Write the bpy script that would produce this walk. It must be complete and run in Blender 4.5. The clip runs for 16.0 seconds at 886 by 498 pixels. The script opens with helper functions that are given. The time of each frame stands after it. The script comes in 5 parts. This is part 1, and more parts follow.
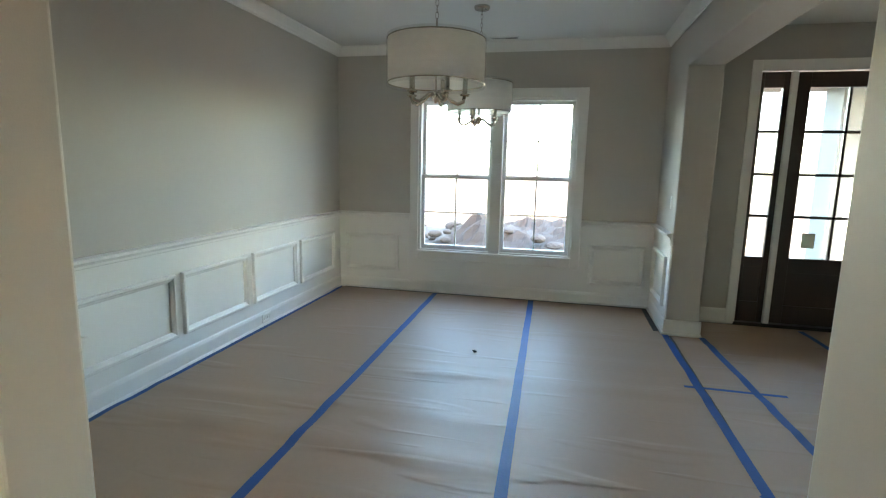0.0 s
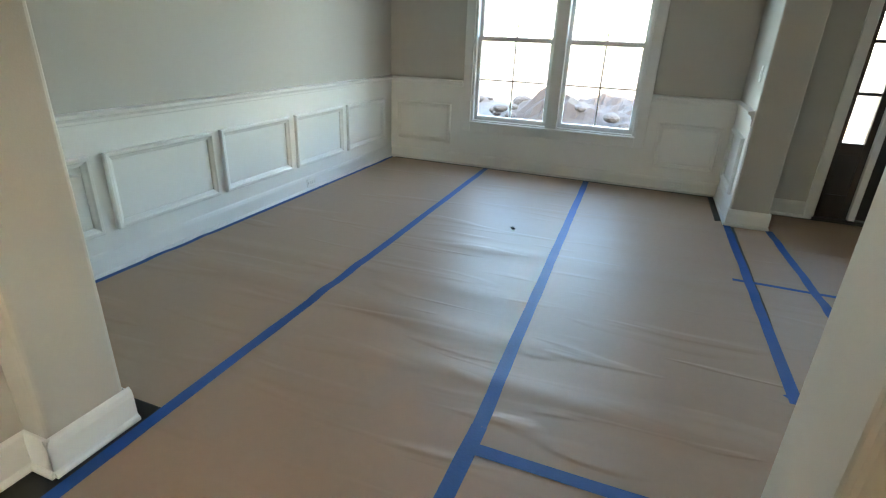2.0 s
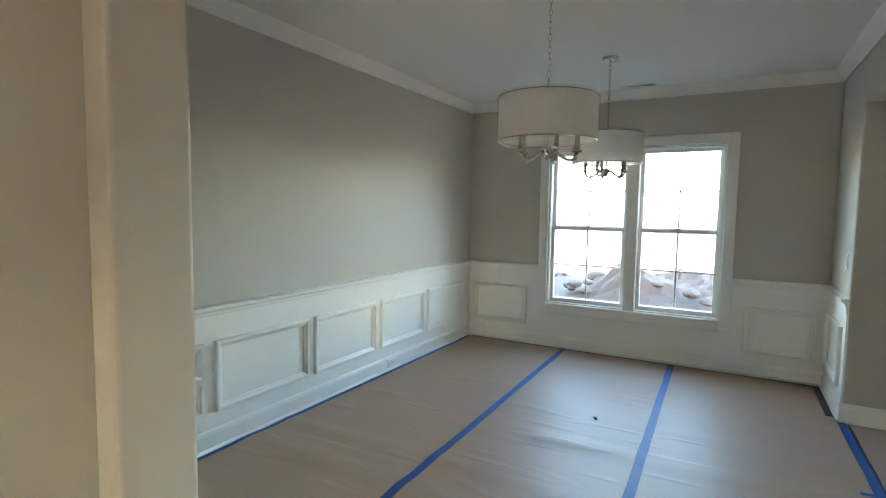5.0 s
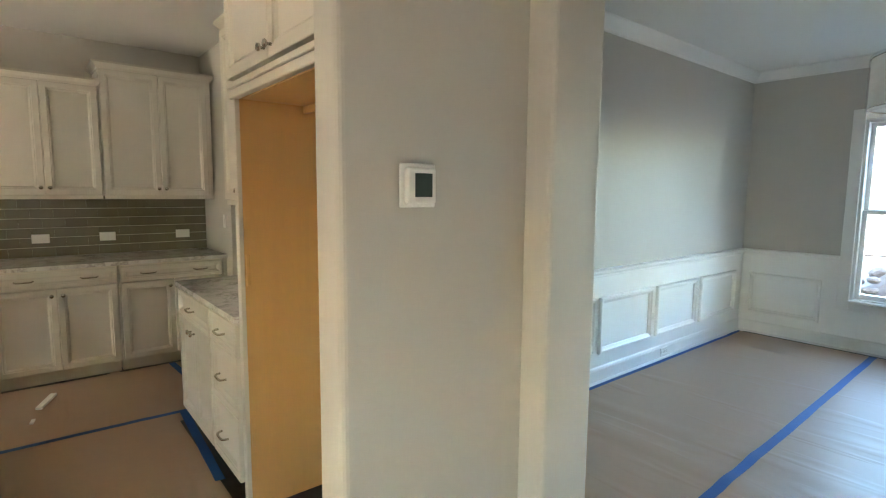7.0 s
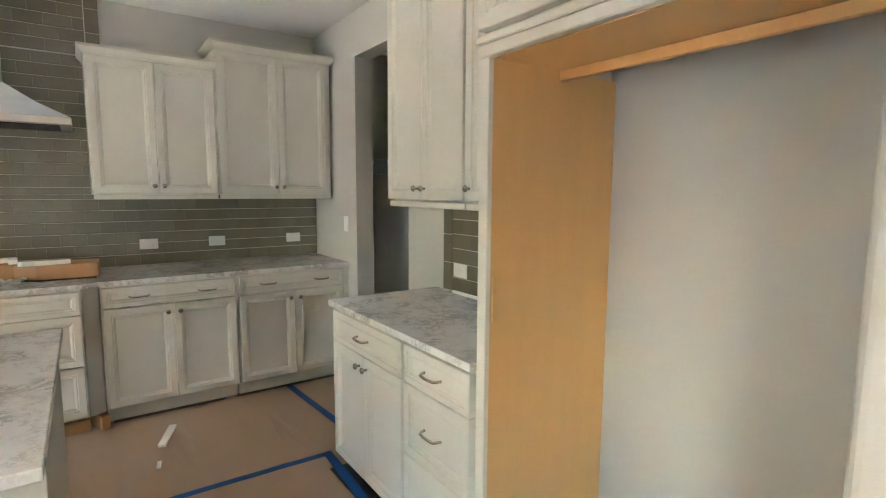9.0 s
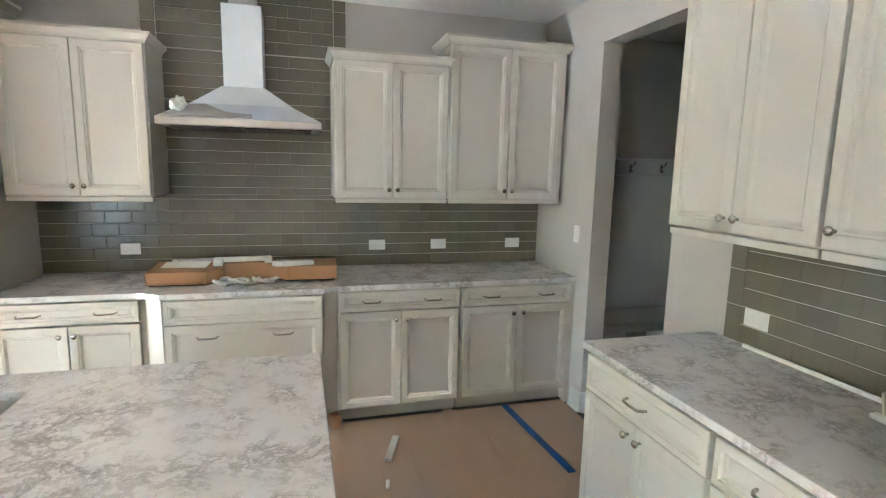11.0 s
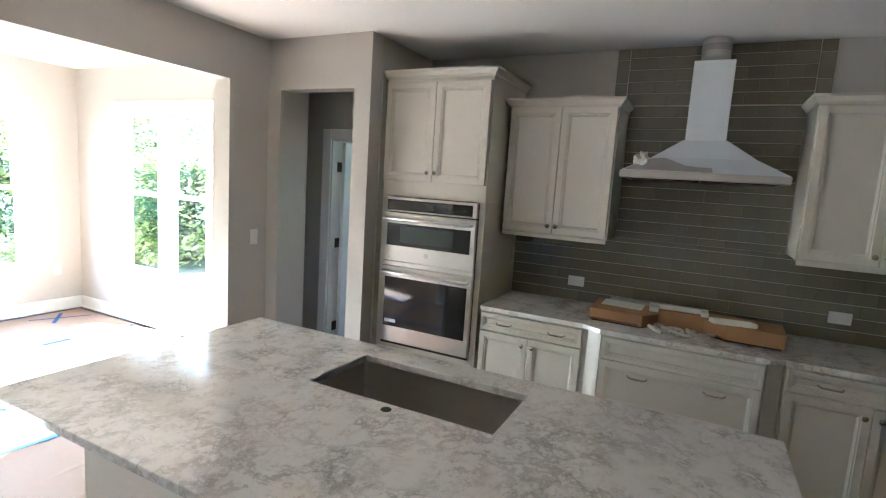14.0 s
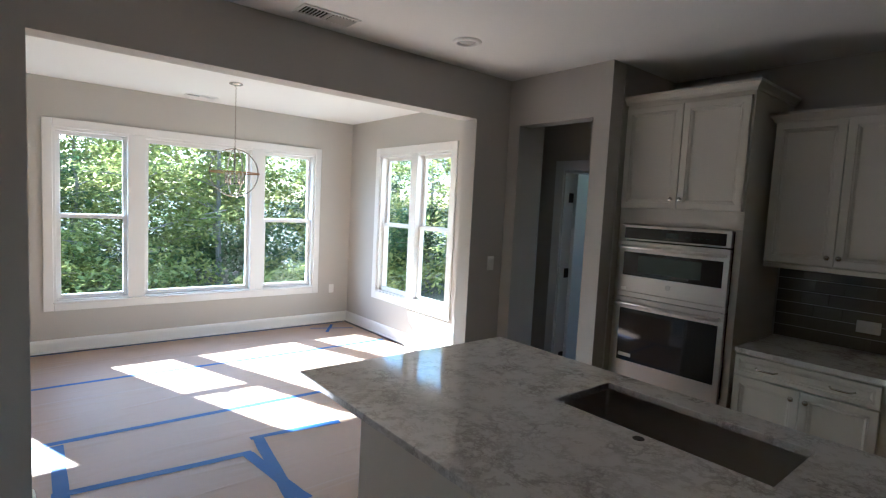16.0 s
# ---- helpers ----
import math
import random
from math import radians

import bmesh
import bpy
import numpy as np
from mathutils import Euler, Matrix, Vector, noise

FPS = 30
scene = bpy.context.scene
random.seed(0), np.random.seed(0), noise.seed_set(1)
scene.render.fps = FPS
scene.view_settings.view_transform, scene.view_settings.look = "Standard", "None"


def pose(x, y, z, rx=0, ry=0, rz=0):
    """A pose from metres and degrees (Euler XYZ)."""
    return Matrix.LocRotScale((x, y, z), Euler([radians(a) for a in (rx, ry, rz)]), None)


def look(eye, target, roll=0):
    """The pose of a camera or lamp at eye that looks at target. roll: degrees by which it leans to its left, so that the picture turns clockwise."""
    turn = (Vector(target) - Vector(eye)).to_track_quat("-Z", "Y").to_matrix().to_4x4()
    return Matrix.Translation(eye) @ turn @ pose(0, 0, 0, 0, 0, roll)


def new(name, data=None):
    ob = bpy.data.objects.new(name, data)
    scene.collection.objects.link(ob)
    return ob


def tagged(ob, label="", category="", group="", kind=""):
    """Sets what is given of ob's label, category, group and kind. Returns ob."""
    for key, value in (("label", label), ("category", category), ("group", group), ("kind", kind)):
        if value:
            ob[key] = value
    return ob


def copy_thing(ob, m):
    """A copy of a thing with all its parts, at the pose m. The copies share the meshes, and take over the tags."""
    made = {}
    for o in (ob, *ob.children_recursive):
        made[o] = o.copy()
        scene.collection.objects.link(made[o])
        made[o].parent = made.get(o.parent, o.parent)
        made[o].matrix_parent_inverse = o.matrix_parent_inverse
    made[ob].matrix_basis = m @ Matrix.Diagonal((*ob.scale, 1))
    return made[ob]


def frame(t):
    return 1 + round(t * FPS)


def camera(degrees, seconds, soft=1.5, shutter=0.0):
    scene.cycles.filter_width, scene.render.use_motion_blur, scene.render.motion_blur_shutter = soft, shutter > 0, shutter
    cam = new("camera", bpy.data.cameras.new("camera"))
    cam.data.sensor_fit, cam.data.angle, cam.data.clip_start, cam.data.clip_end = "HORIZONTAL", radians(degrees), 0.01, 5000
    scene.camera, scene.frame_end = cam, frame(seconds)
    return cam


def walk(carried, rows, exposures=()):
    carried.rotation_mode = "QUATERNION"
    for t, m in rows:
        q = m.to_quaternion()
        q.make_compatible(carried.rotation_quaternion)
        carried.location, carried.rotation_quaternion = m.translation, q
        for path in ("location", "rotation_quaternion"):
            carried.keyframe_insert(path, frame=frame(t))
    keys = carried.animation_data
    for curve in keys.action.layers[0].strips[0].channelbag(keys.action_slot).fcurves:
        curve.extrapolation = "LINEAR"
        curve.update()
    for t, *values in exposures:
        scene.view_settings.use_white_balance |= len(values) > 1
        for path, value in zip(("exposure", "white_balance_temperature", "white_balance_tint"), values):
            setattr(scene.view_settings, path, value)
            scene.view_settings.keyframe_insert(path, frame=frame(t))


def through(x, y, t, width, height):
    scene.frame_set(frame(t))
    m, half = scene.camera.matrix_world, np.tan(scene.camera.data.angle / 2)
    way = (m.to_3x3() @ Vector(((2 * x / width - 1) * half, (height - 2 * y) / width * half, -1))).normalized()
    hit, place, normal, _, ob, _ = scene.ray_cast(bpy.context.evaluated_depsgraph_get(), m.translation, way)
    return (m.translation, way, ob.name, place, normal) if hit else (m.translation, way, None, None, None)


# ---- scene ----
cam = camera(81.6, 16.0, soft=1.2)
PATH = [
    (0, (0.618, 1.616, 1.446), (0.179, 3.541, 1.128), 1.2),
    (0.5, (0.713, 1.727, 1.452), (0.111, 3.603, 1.108), 1.2),
    (1, (0.808, 1.786, 1.429), (0.101, 3.599, 0.969), 1.5),
    (1.5, (0.823, 1.817, 1.399), (0.132, 3.577, 0.747), 1.8),
    (2, (0.822, 1.814, 1.355), (0.173, 3.541, 0.584), 2.4),
    (2.5, (0.843, 1.808, 1.365), (0.193, 3.56, 0.651), 2.3),
    (3, (0.847, 1.802, 1.423), (0.176, 3.617, 0.919), 1.2),
    (5.5, (0.804, 1.65, 1.517), (-0.376, 3.261, 1.396), 1.0),
    (6, (0.657, 1.46, 1.498), (-0.753, 2.869, 1.334), 0.6),
    (6.5, (0.527, 1.278, 1.493), (-0.972, 2.585, 1.283), 0.7),
    (7, (0.334, 1.218, 1.482), (-1.211, 2.469, 1.262), 0.5),
    (7.5, (0.054, 1.202, 1.489), (-1.536, 2.396, 1.273), 0.5),
    (8, (-0.205, 1.109, 1.468), (-1.775, 2.33, 1.258), 0.8),
    (10.5, (-1.277, 0.764, 1.561), (-3.118, 1.492, 1.276), 0.5),
    (11, (-1.3, 0.753, 1.625), (-3.204, 1.284, 1.321), 1.3),
    (11.5, (-1.298, 0.723, 1.671), (-3.245, 1.064, 1.363), 1.6),
    (12, (-1.288, 0.686, 1.715), (-3.26, 0.818, 1.407), 2.2),
    (12.5, (-1.25, 0.647, 1.739), (-3.223, 0.557, 1.425), 2.9),
    (13, (-1.233, 0.579, 1.731), (-3.182, 0.244, 1.429), 3.4),
    (13.5, (-1.207, 0.522, 1.741), (-3.092, -0.084, 1.458), 3.7),
    (14, (-1.17, 0.469, 1.741), (-2.945, -0.417, 1.484), 3.7),
    (14.5, (-1.119, 0.428, 1.748), (-2.755, -0.697, 1.507), 3.4),
    (15, (-1.09, 0.416, 1.721), (-2.593, -0.889, 1.522), 3.2),
    (15.5, (-1.068, 0.403, 1.694), (-2.452, -1.031, 1.53), 2.9),
    (16, (-1.049, 0.4, 1.671), (-2.316, -1.139, 1.509), 2.9),
]
EXPOSURES = [(0, 5.45, 6950, 3), (3.0, 5.65, 7050, 3), (5.5, 5.6, 6850, 2), (7.0, 5.95, 6200, 1), (8.0, 6.25, 5700, 1), (10.5, 6.65, 4900, 1), (12.5, 6.65, 4900, 1), (13.5, 6.05, 4850, 1), (14.5, 4.7, 4850, 2), (15.5, 3.75, 4850, 3), (16.0, 3.58, 4850, 3)]
walk(cam, [(t, look(eye, target, roll)) for t, eye, target, roll in PATH], EXPOSURES)

# ---- daylight ----
SUN_WAY = Vector((-0.54, 1.42, -1.0)).normalized()
world = bpy.data.worlds.new("daylight")
scene.world = world
world.use_nodes = True
wn = world.node_tree
sky = wn.nodes.new("ShaderNodeTexSky")
sky.sky_type = "NISHITA"
sky.sun_disc = False
sky.sun_elevation = math.asin(-SUN_WAY.z)
sky.sun_rotation = math.atan2(-SUN_WAY.x, -SUN_WAY.y)
wn.links.new(sky.outputs[0], wn.nodes["Background"].inputs[0])
wn.nodes["Background"].inputs[1].default_value = 0.12
sun_data = bpy.data.lights.new("sun", "SUN")
sun_data.energy, sun_data.angle, sun_data.color = 5.0, radians(0.5), (1.0, 0.95, 0.87)
sun = new("sun", sun_data)
sun.matrix_world = look((0, 0, 30), Vector((0, 0, 30)) + SUN_WAY)


# ---- materials ----
def mat(name, colour, rough=0.5, metal=0.0, spread=0.06, scale=3.0, fine=80.0, bump=0.05, spec=0.5, coat=0.0, stretch=(1, 1, 1), island=0.0):
    m = bpy.data.materials.new(name)
    m.use_nodes = True
    n, l = m.node_tree.nodes, m.node_tree.links
    b = n["Principled BSDF"]
    b.inputs["Roughness"].default_value = rough
    b.inputs["Metallic"].default_value = metal
    b.inputs["Specular IOR Level"].default_value = spec
    b.inputs["Coat Weight"].default_value = coat
    tc = n.new("ShaderNodeTexCoord")
    mp = n.new("ShaderNodeMapping")
    mp.inputs["Scale"].default_value = stretch
    l.new(tc.outputs["Object"], mp.inputs[0])
    big, small = n.new("ShaderNodeTexNoise"), n.new("ShaderNodeTexNoise")
    big.inputs["Scale"].default_value, small.inputs["Scale"].default_value = scale, fine
    big.inputs["Detail"].default_value, small.inputs["Detail"].default_value = 5, 3
    for t in (big, small):
        l.new(mp.outputs[0], t.inputs["Vector"])
    mix = n.new("ShaderNodeMix")
    mix.data_type = "RGBA"
    mix.inputs[6].default_value = (*[c * (1 - spread) for c in colour], 1)
    mix.inputs[7].default_value = (*[min(1, c * (1 + spread)) for c in colour], 1)
    add = n.new("ShaderNodeMath")
    add.operation = "MULTIPLY_ADD"
    l.new(small.outputs[0], add.inputs[0])
    add.inputs[1].default_value = 0.35
    half = n.new("ShaderNodeMath")
    half.operation = "MULTIPLY"
    half.inputs[1].default_value = 0.65
    l.new(big.outputs[0], half.inputs[0])
    l.new(half.outputs[0], add.inputs[2])
    fac = add.outputs[0]
    if island:
        info = n.new("ShaderNodeObjectInfo")
        ad = n.new("ShaderNodeMath")
        ad.operation = "MULTIPLY_ADD"
        l.new(info.outputs["Random"], ad.inputs[0])
        ad.inputs[1].default_value = island
        l.new(fac, ad.inputs[2])
        fac = ad.outputs[0]
    l.new(fac, mix.inputs[0])
    l.new(mix.outputs[2], b.inputs["Base Color"])
    rr = n.new("ShaderNodeMapRange")
    rr.inputs[3].default_value, rr.inputs[4].default_value = max(0.02, rough * 0.85), min(1, rough * 1.15)
    l.new(big.outputs[0], rr.inputs[0])
    l.new(rr.outputs[0], b.inputs["Roughness"])
    if bump:
        bp = n.new("ShaderNodeBump")
        bp.inputs["Strength"].default_value, bp.inputs["Distance"].default_value = bump, 0.01
        l.new(small.outputs[0], bp.inputs["Height"])
        l.new(bp.outputs[0], b.inputs["Normal"])
    return m


WALL = mat("wall_paint", (0.505, 0.48, 0.434), 0.55, spread=0.03, fine=220, bump=0.06)
CEIL = mat("ceiling_paint", (0.78, 0.77, 0.74), 0.8, spread=0.02, fine=160, bump=0.08)
TRIM = mat("white_trim", (0.8, 0.79, 0.76), 0.32, spread=0.02, fine=60, bump=0.02)
CAB = mat("cabinet_paint", (0.605, 0.57, 0.497), 0.38, spread=0.03, fine=90, bump=0.02)
GROUT = mat("pale_grout", (0.62, 0.58, 0.5), 0.9, spread=0.1, fine=200, bump=0.1)
TILE = mat("glazed_tile", (0.160, 0.144, 0.104), 0.17, spread=0.18, scale=7, fine=30, bump=0.02, spec=0.6, island=0.5)
STEEL = mat("brushed_steel", (0.6, 0.58, 0.55), 0.3, 1.0, spread=0.05, fine=300, bump=0.01, stretch=(1, 1, 60))
FILM = mat("protective_film", (0.74, 0.79, 0.84), 0.3, 0.35, spread=0.05, scale=6, bump=0.03)
FILM_GREY = mat("torn_film", (0.42, 0.4, 0.39), 0.35, 0.3, spread=0.12, scale=9, bump=0.06)
NICKEL = mat("satin_nickel", (0.55, 0.52, 0.47), 0.25, 1.0, spread=0.04, bump=0)
BLACKGLASS = mat("black_glass", (0.012, 0.012, 0.013), 0.05, spread=0.05, bump=0, spec=0.6)
# near-black for the shade in gaps and hollows, and for dark scraps
DARKGAP = mat("dark_gap", (0.02, 0.018, 0.015), 0.8, bump=0)
PLY = mat("maple_plywood", (0.62, 0.365, 0.14), 0.4, spread=0.10, scale=2.5, fine=18, bump=0.02, stretch=(7, 7, 0.7))
OAK = mat("dark_floorboards", (0.028, 0.021, 0.016), 0.35, spread=0.3, fine=40, bump=0.05, stretch=(8, 1, 1))
DOORWOOD = mat("dark_stained_door", (0.042, 0.023, 0.015), 0.35, spread=0.3, scale=4, fine=40, bump=0.03, stretch=(8, 8, 0.8))
CARDBOARD = mat("cardboard", (0.36, 0.20, 0.10), 0.85, spread=0.12, scale=8, fine=60, bump=0.05)
# grey set low so that the porch parts don't wash out to white
PORCH_GREY = mat("porch_grey", (0.16, 0.155, 0.15), 0.7, spread=0.2, scale=4, fine=30, bump=0.1)
FOAM = mat("white_foam", (0.78, 0.76, 0.7), 0.8, spread=0.08, scale=20, bump=0.1)
PLASTIC = mat("white_plastic", (0.8, 0.79, 0.75), 0.3, spread=0.02, bump=0)
SCREEN = mat("lcd_screen", (0.045, 0.06, 0.05), 0.2, bump=0)
TAPE = mat("blue_tape", (0.013, 0.082, 0.29), 0.6, spread=0.22, scale=9, fine=90, bump=0.08)
WIRE = mat("cable_white", (0.6, 0.56, 0.47), 0.5, bump=0)
BRONZE = mat("hinge_bronze", (0.06, 0.05, 0.045), 0.4, 0.8, bump=0)
# grey carries the shade inside a ceiling light; it gives no light
RECESS_SHADE = mat("recess_shade_grey", (0.40, 0.39, 0.37), 0.4, bump=0)
ROCK = mat("rock", (0.085, 0.062, 0.048), 0.9, spread=0.4, scale=3, fine=14, bump=0.5)
DIRT = mat("dirt", (0.052, 0.032, 0.021), 0.95, spread=0.35, scale=0.9, fine=9, bump=0.6)
GRASS = mat("forest_floor", (0.065, 0.06, 0.032), 0.95, spread=0.5, scale=0.7, fine=6, bump=0.5)
BARK = mat("bark", (0.24, 0.21, 0.18), 0.9, spread=0.35, scale=3, fine=20, bump=0.5, stretch=(3, 3, 0.6))


def paper_material():
    m = mat("kraft_paper", (0.40, 0.278, 0.192), 0.5, spread=0.10, scale=1.3, fine=24, bump=0.0, spec=0.4)
    n, l = m.node_tree.nodes, m.node_tree.links
    tc = n.new("ShaderNodeTexCoord")
    mp = n.new("ShaderNodeMapping")
    mp.inputs["Scale"].default_value = (0.6, 3.4, 1)
    l.new(tc.outputs["Object"], mp.inputs[0])
    w = n.new("ShaderNodeTexNoise")
    w.inputs["Scale"].default_value, w.inputs["Detail"].default_value, w.inputs["Distortion"].default_value = 1.9, 1.5, 0.6
    l.new(mp.outputs[0], w.inputs["Vector"])
    bp = n.new("ShaderNodeBump")
    bp.inputs["Strength"].default_value, bp.inputs["Distance"].default_value = 0.22, 0.02
    ridge = n.new("ShaderNodeMapRange")
    ridge.interpolation_type = "SMOOTHSTEP"
    ridge.inputs[1].default_value, ridge.inputs[2].default_value = 0.54, 0.74
    l.new(w.outputs[0], ridge.inputs[0])
    l.new(ridge.outputs[0], bp.inputs["Height"])
    l.new(bp.outputs[0], n["Principled BSDF"].inputs["Normal"])
    return m


PAPER = paper_material()


def stone_material():
    m = mat("veined_stone", (0.68, 0.665, 0.64), 0.09, spread=0.06, scale=6, fine=60, bump=0.0, spec=0.55)
    n, l = m.node_tree.nodes, m.node_tree.links
    b = n["Principled BSDF"]
    src = b.inputs["Base Color"].links[0].from_socket
    tc = n.new("ShaderNodeTexCoord")
    warp = n.new("ShaderNodeTexNoise")
    warp.inputs["Scale"].default_value, warp.inputs["Detail"].default_value = 2.2, 6
    l.new(tc.outputs["Object"], warp.inputs["Vector"])
    vm = n.new("ShaderNodeMix")
    vm.data_type = "RGBA"
    vm.blend_type = "ADD"
    vm.inputs[0].default_value = 0.22
    l.new(tc.outputs["Object"], vm.inputs[6])
    l.new(warp.outputs["Color"], vm.inputs[7])
    last = src
    for scale, lo, hi, colour, amount in ((4.2, 0.475, 0.525, (0.19, 0.16, 0.14, 1), 0.55), (13.0, 0.455, 0.535, (0.22, 0.20, 0.18, 1), 0.65), (30.0, 0.42, 0.5, (0.36, 0.33, 0.29, 1), 0.6)):
        t = n.new("ShaderNodeTexNoise")
        t.inputs["Scale"].default_value, t.inputs["Detail"].default_value, t.inputs["Roughness"].default_value = scale, 8, 0.7
        l.new(vm.outputs[2], t.inputs["Vector"])
        r = n.new("ShaderNodeValToRGB")
        e = r.color_ramp.elements
        mid = (lo + hi) / 2
        e[0].position, e[0].color = lo - 0.02, (0, 0, 0, 1)
        e[1].position, e[1].color = hi + 0.02, (0, 0, 0, 1)
        k = r.color_ramp.elements.new(mid)
        k.color = (amount, amount, amount, 1)
        l.new(t.outputs[0], r.inputs[0])
        patch = n.new("ShaderNodeTexNoise")
        patch.inputs["Scale"].default_value = scale * 0.5
        l.new(tc.outputs["Object"], patch.inputs["Vector"])
        pr = n.new("ShaderNodeMapRange")
        pr.inputs[1].default_value, pr.inputs[2].default_value = 0.46, 0.64
        l.new(patch.outputs[0], pr.inputs[0])
        mu = n.new("ShaderNodeMath")
        mu.operation = "MULTIPLY"
        l.new(r.outputs[0], mu.inputs[0])
        l.new(pr.outputs[0], mu.inputs[1])
        mx = n.new("ShaderNodeMix")
        mx.data_type = "RGBA"
        l.new(mu.outputs[0], mx.inputs[0])
        l.new(last, mx.inputs[6])
        mx.inputs[7].default_value = colour
        last = mx.outputs[2]
    l.new(last, b.inputs["Base Color"])
    return m


STONE = stone_material()


def glass_material(name, rough=0.0, tint=(1, 1, 1)):
    m = bpy.data.materials.new(name)
    m.use_nodes = True
    n, l = m.node_tree.nodes, m.node_tree.links
    n.remove(n["Principled BSDF"])
    tr, gl, fr, mx = n.new("ShaderNodeBsdfTransparent"), n.new("ShaderNodeBsdfGlossy"), n.new("ShaderNodeLayerWeight"), n.new("ShaderNodeMixShader")
    tr.inputs[0].default_value = (*tint, 1)
    gl.inputs["Roughness"].default_value = rough
    fr.inputs[0].default_value = 0.5
    power, lift = n.new("ShaderNodeMath"), n.new("ShaderNodeMath")
    power.operation, lift.operation = "POWER", "MULTIPLY_ADD"
    power.inputs[1].default_value, lift.inputs[1].default_value, lift.inputs[2].default_value = 5, 0.9, 0.03
    l.new(fr.outputs["Facing"], power.inputs[0])
    l.new(power.outputs[0], lift.inputs[0])
    l.new(lift.outputs[0], mx.inputs[0])
    l.new(tr.outputs[0], mx.inputs[1])
    l.new(gl.outputs[0], mx.inputs[2])
    l.new(mx.outputs[0], n["Material Output"].inputs[0])
    return m


GLASS = glass_material("clear_glass", 0.0, (0.96, 0.97, 0.97))


def sheer_material(name, colour, through):
    m = bpy.data.materials.new(name)
    m.use_nodes = True
    n, l = m.node_tree.nodes, m.node_tree.links
    n.remove(n["Principled BSDF"])
    tr, df, tl, m1, m2 = n.new("ShaderNodeBsdfTransparent"), n.new("ShaderNodeBsdfDiffuse"), n.new("ShaderNodeBsdfTranslucent"), n.new("ShaderNodeMixShader"), n.new("ShaderNodeMixShader")
    t = n.new("ShaderNodeTexNoise")
    t.inputs["Scale"].default_value = 9
    r = n.new("ShaderNodeMapRange")
    r.inputs[3].default_value, r.inputs[4].default_value = through * 0.9, through * 1.1
    l.new(t.outputs[0], r.inputs[0])
    for k in (df, tl):
        k.inputs[0].default_value = (*colour, 1)
    m1.inputs[0].default_value = 0.7
    l.new(df.outputs[0], m1.inputs[1])
    l.new(tl.outputs[0], m1.inputs[2])
    l.new(r.outputs[0], m2.inputs[0])
    l.new(m1.outputs[0], m2.inputs[1])
    l.new(tr.outputs[0], m2.inputs[2])
    l.new(m2.outputs[0], n["Material Output"].inputs[0])
    return m


SHADE = sheer_material("sheer_fabric", (0.93, 0.91, 0.87), 0.25)
WRAP = sheer_material("plastic_wrap", (0.85, 0.85, 0.84), 0.85)


def leaf_material(name, a, b_):
    m = bpy.data.materials.new(name)
    m.use_nodes = True
    n, l = m.node_tree.nodes, m.node_tree.links
    n.remove(n["Principled BSDF"])
    g = n.new("ShaderNodeNewGeometry")
    mx = n.new("ShaderNodeMix")
    mx.data_type = "RGBA"
    mx.inputs[6].default_value, mx.inputs[7].default_value = (*a, 1), (*b_, 1)
    l.new(g.outputs["Random Per Island"], mx.inputs[0])
    d, t, s = n.new("ShaderNodeBsdfDiffuse"), n.new("ShaderNodeBsdfTranslucent"), n.new("ShaderNodeMixShader")
    for k in (d, t):
        l.new(mx.outputs[2], k.inputs[0])
    s.inputs[0].default_value = 0.45
    l.new(d.outputs[0], s.inputs[1])
    l.new(t.outputs[0], s.inputs[2])
    l.new(s.outputs[0], n["Material Output"].inputs[0])
    return m


LEAF = leaf_material("spring_leaves", (0.14, 0.18, 0.05), (0.46, 0.45, 0.16))
LEAF_DARK = leaf_material("evergreen_leaves", (0.06, 0.10, 0.045), (0.15, 0.20, 0.09))


# ---- building blocks ----
def thing(name, m=None, label="", category="", group="", kind=""):
    ob = new(name)
    ob.matrix_world = m if m is not None else Matrix()
    ob.empty_display_size = 0.1
    return tagged(ob, label, category, group, kind)


def finish(name, bm, material, smooth=False):
    bmesh.ops.recalc_face_normals(bm, faces=bm.faces)
    me = bpy.data.meshes.new(name)
    bm.to_mesh(me)
    bm.free()
    me.materials.append(material)
    if smooth:
        for p in me.polygons:
            p.use_smooth = True
    return me


def part(name, bm, material, parent=None, label="", smooth=False, m=None):
    ob = new(name, finish(name, bm, material, smooth))
    if parent is not None:
        ob.parent = parent
    if m is not None:
        ob.matrix_basis = m
    if label:
        tagged(ob, label)
    return ob


def solo(name, bm, material, label, category, m=None, smooth=False, group="", kind=""):
    ob = part(name, bm, material, None, "", smooth, m)
    return tagged(ob, label, category, group, kind)


def box(x0, x1, y0, y1, z0, z1, bev=0.0, seg=1, bm=None):
    out = bm if bm is not None else bmesh.new()
    vs = [out.verts.new((x, y, z)) for x in (x0, x1) for y in (y0, y1) for z in (z0, z1)]
    fs = [out.faces.new([vs[i] for i in f]) for f in ((0, 1, 3, 2), (4, 6, 7, 5), (0, 4, 5, 1), (2, 3, 7, 6), (0, 2, 6, 4), (1, 5, 7, 3))]
    if bev:
        es = {e for f in fs for e in f.edges}
        bmesh.ops.bevel(out, geom=list(es), offset=bev, segments=seg, affect="EDGES", profile=0.5)
    return out


def boxes(rows, bev=0.0):
    bm = bmesh.new()
    for r in rows:
        box(*r, bev=bev, bm=bm)
    return bm


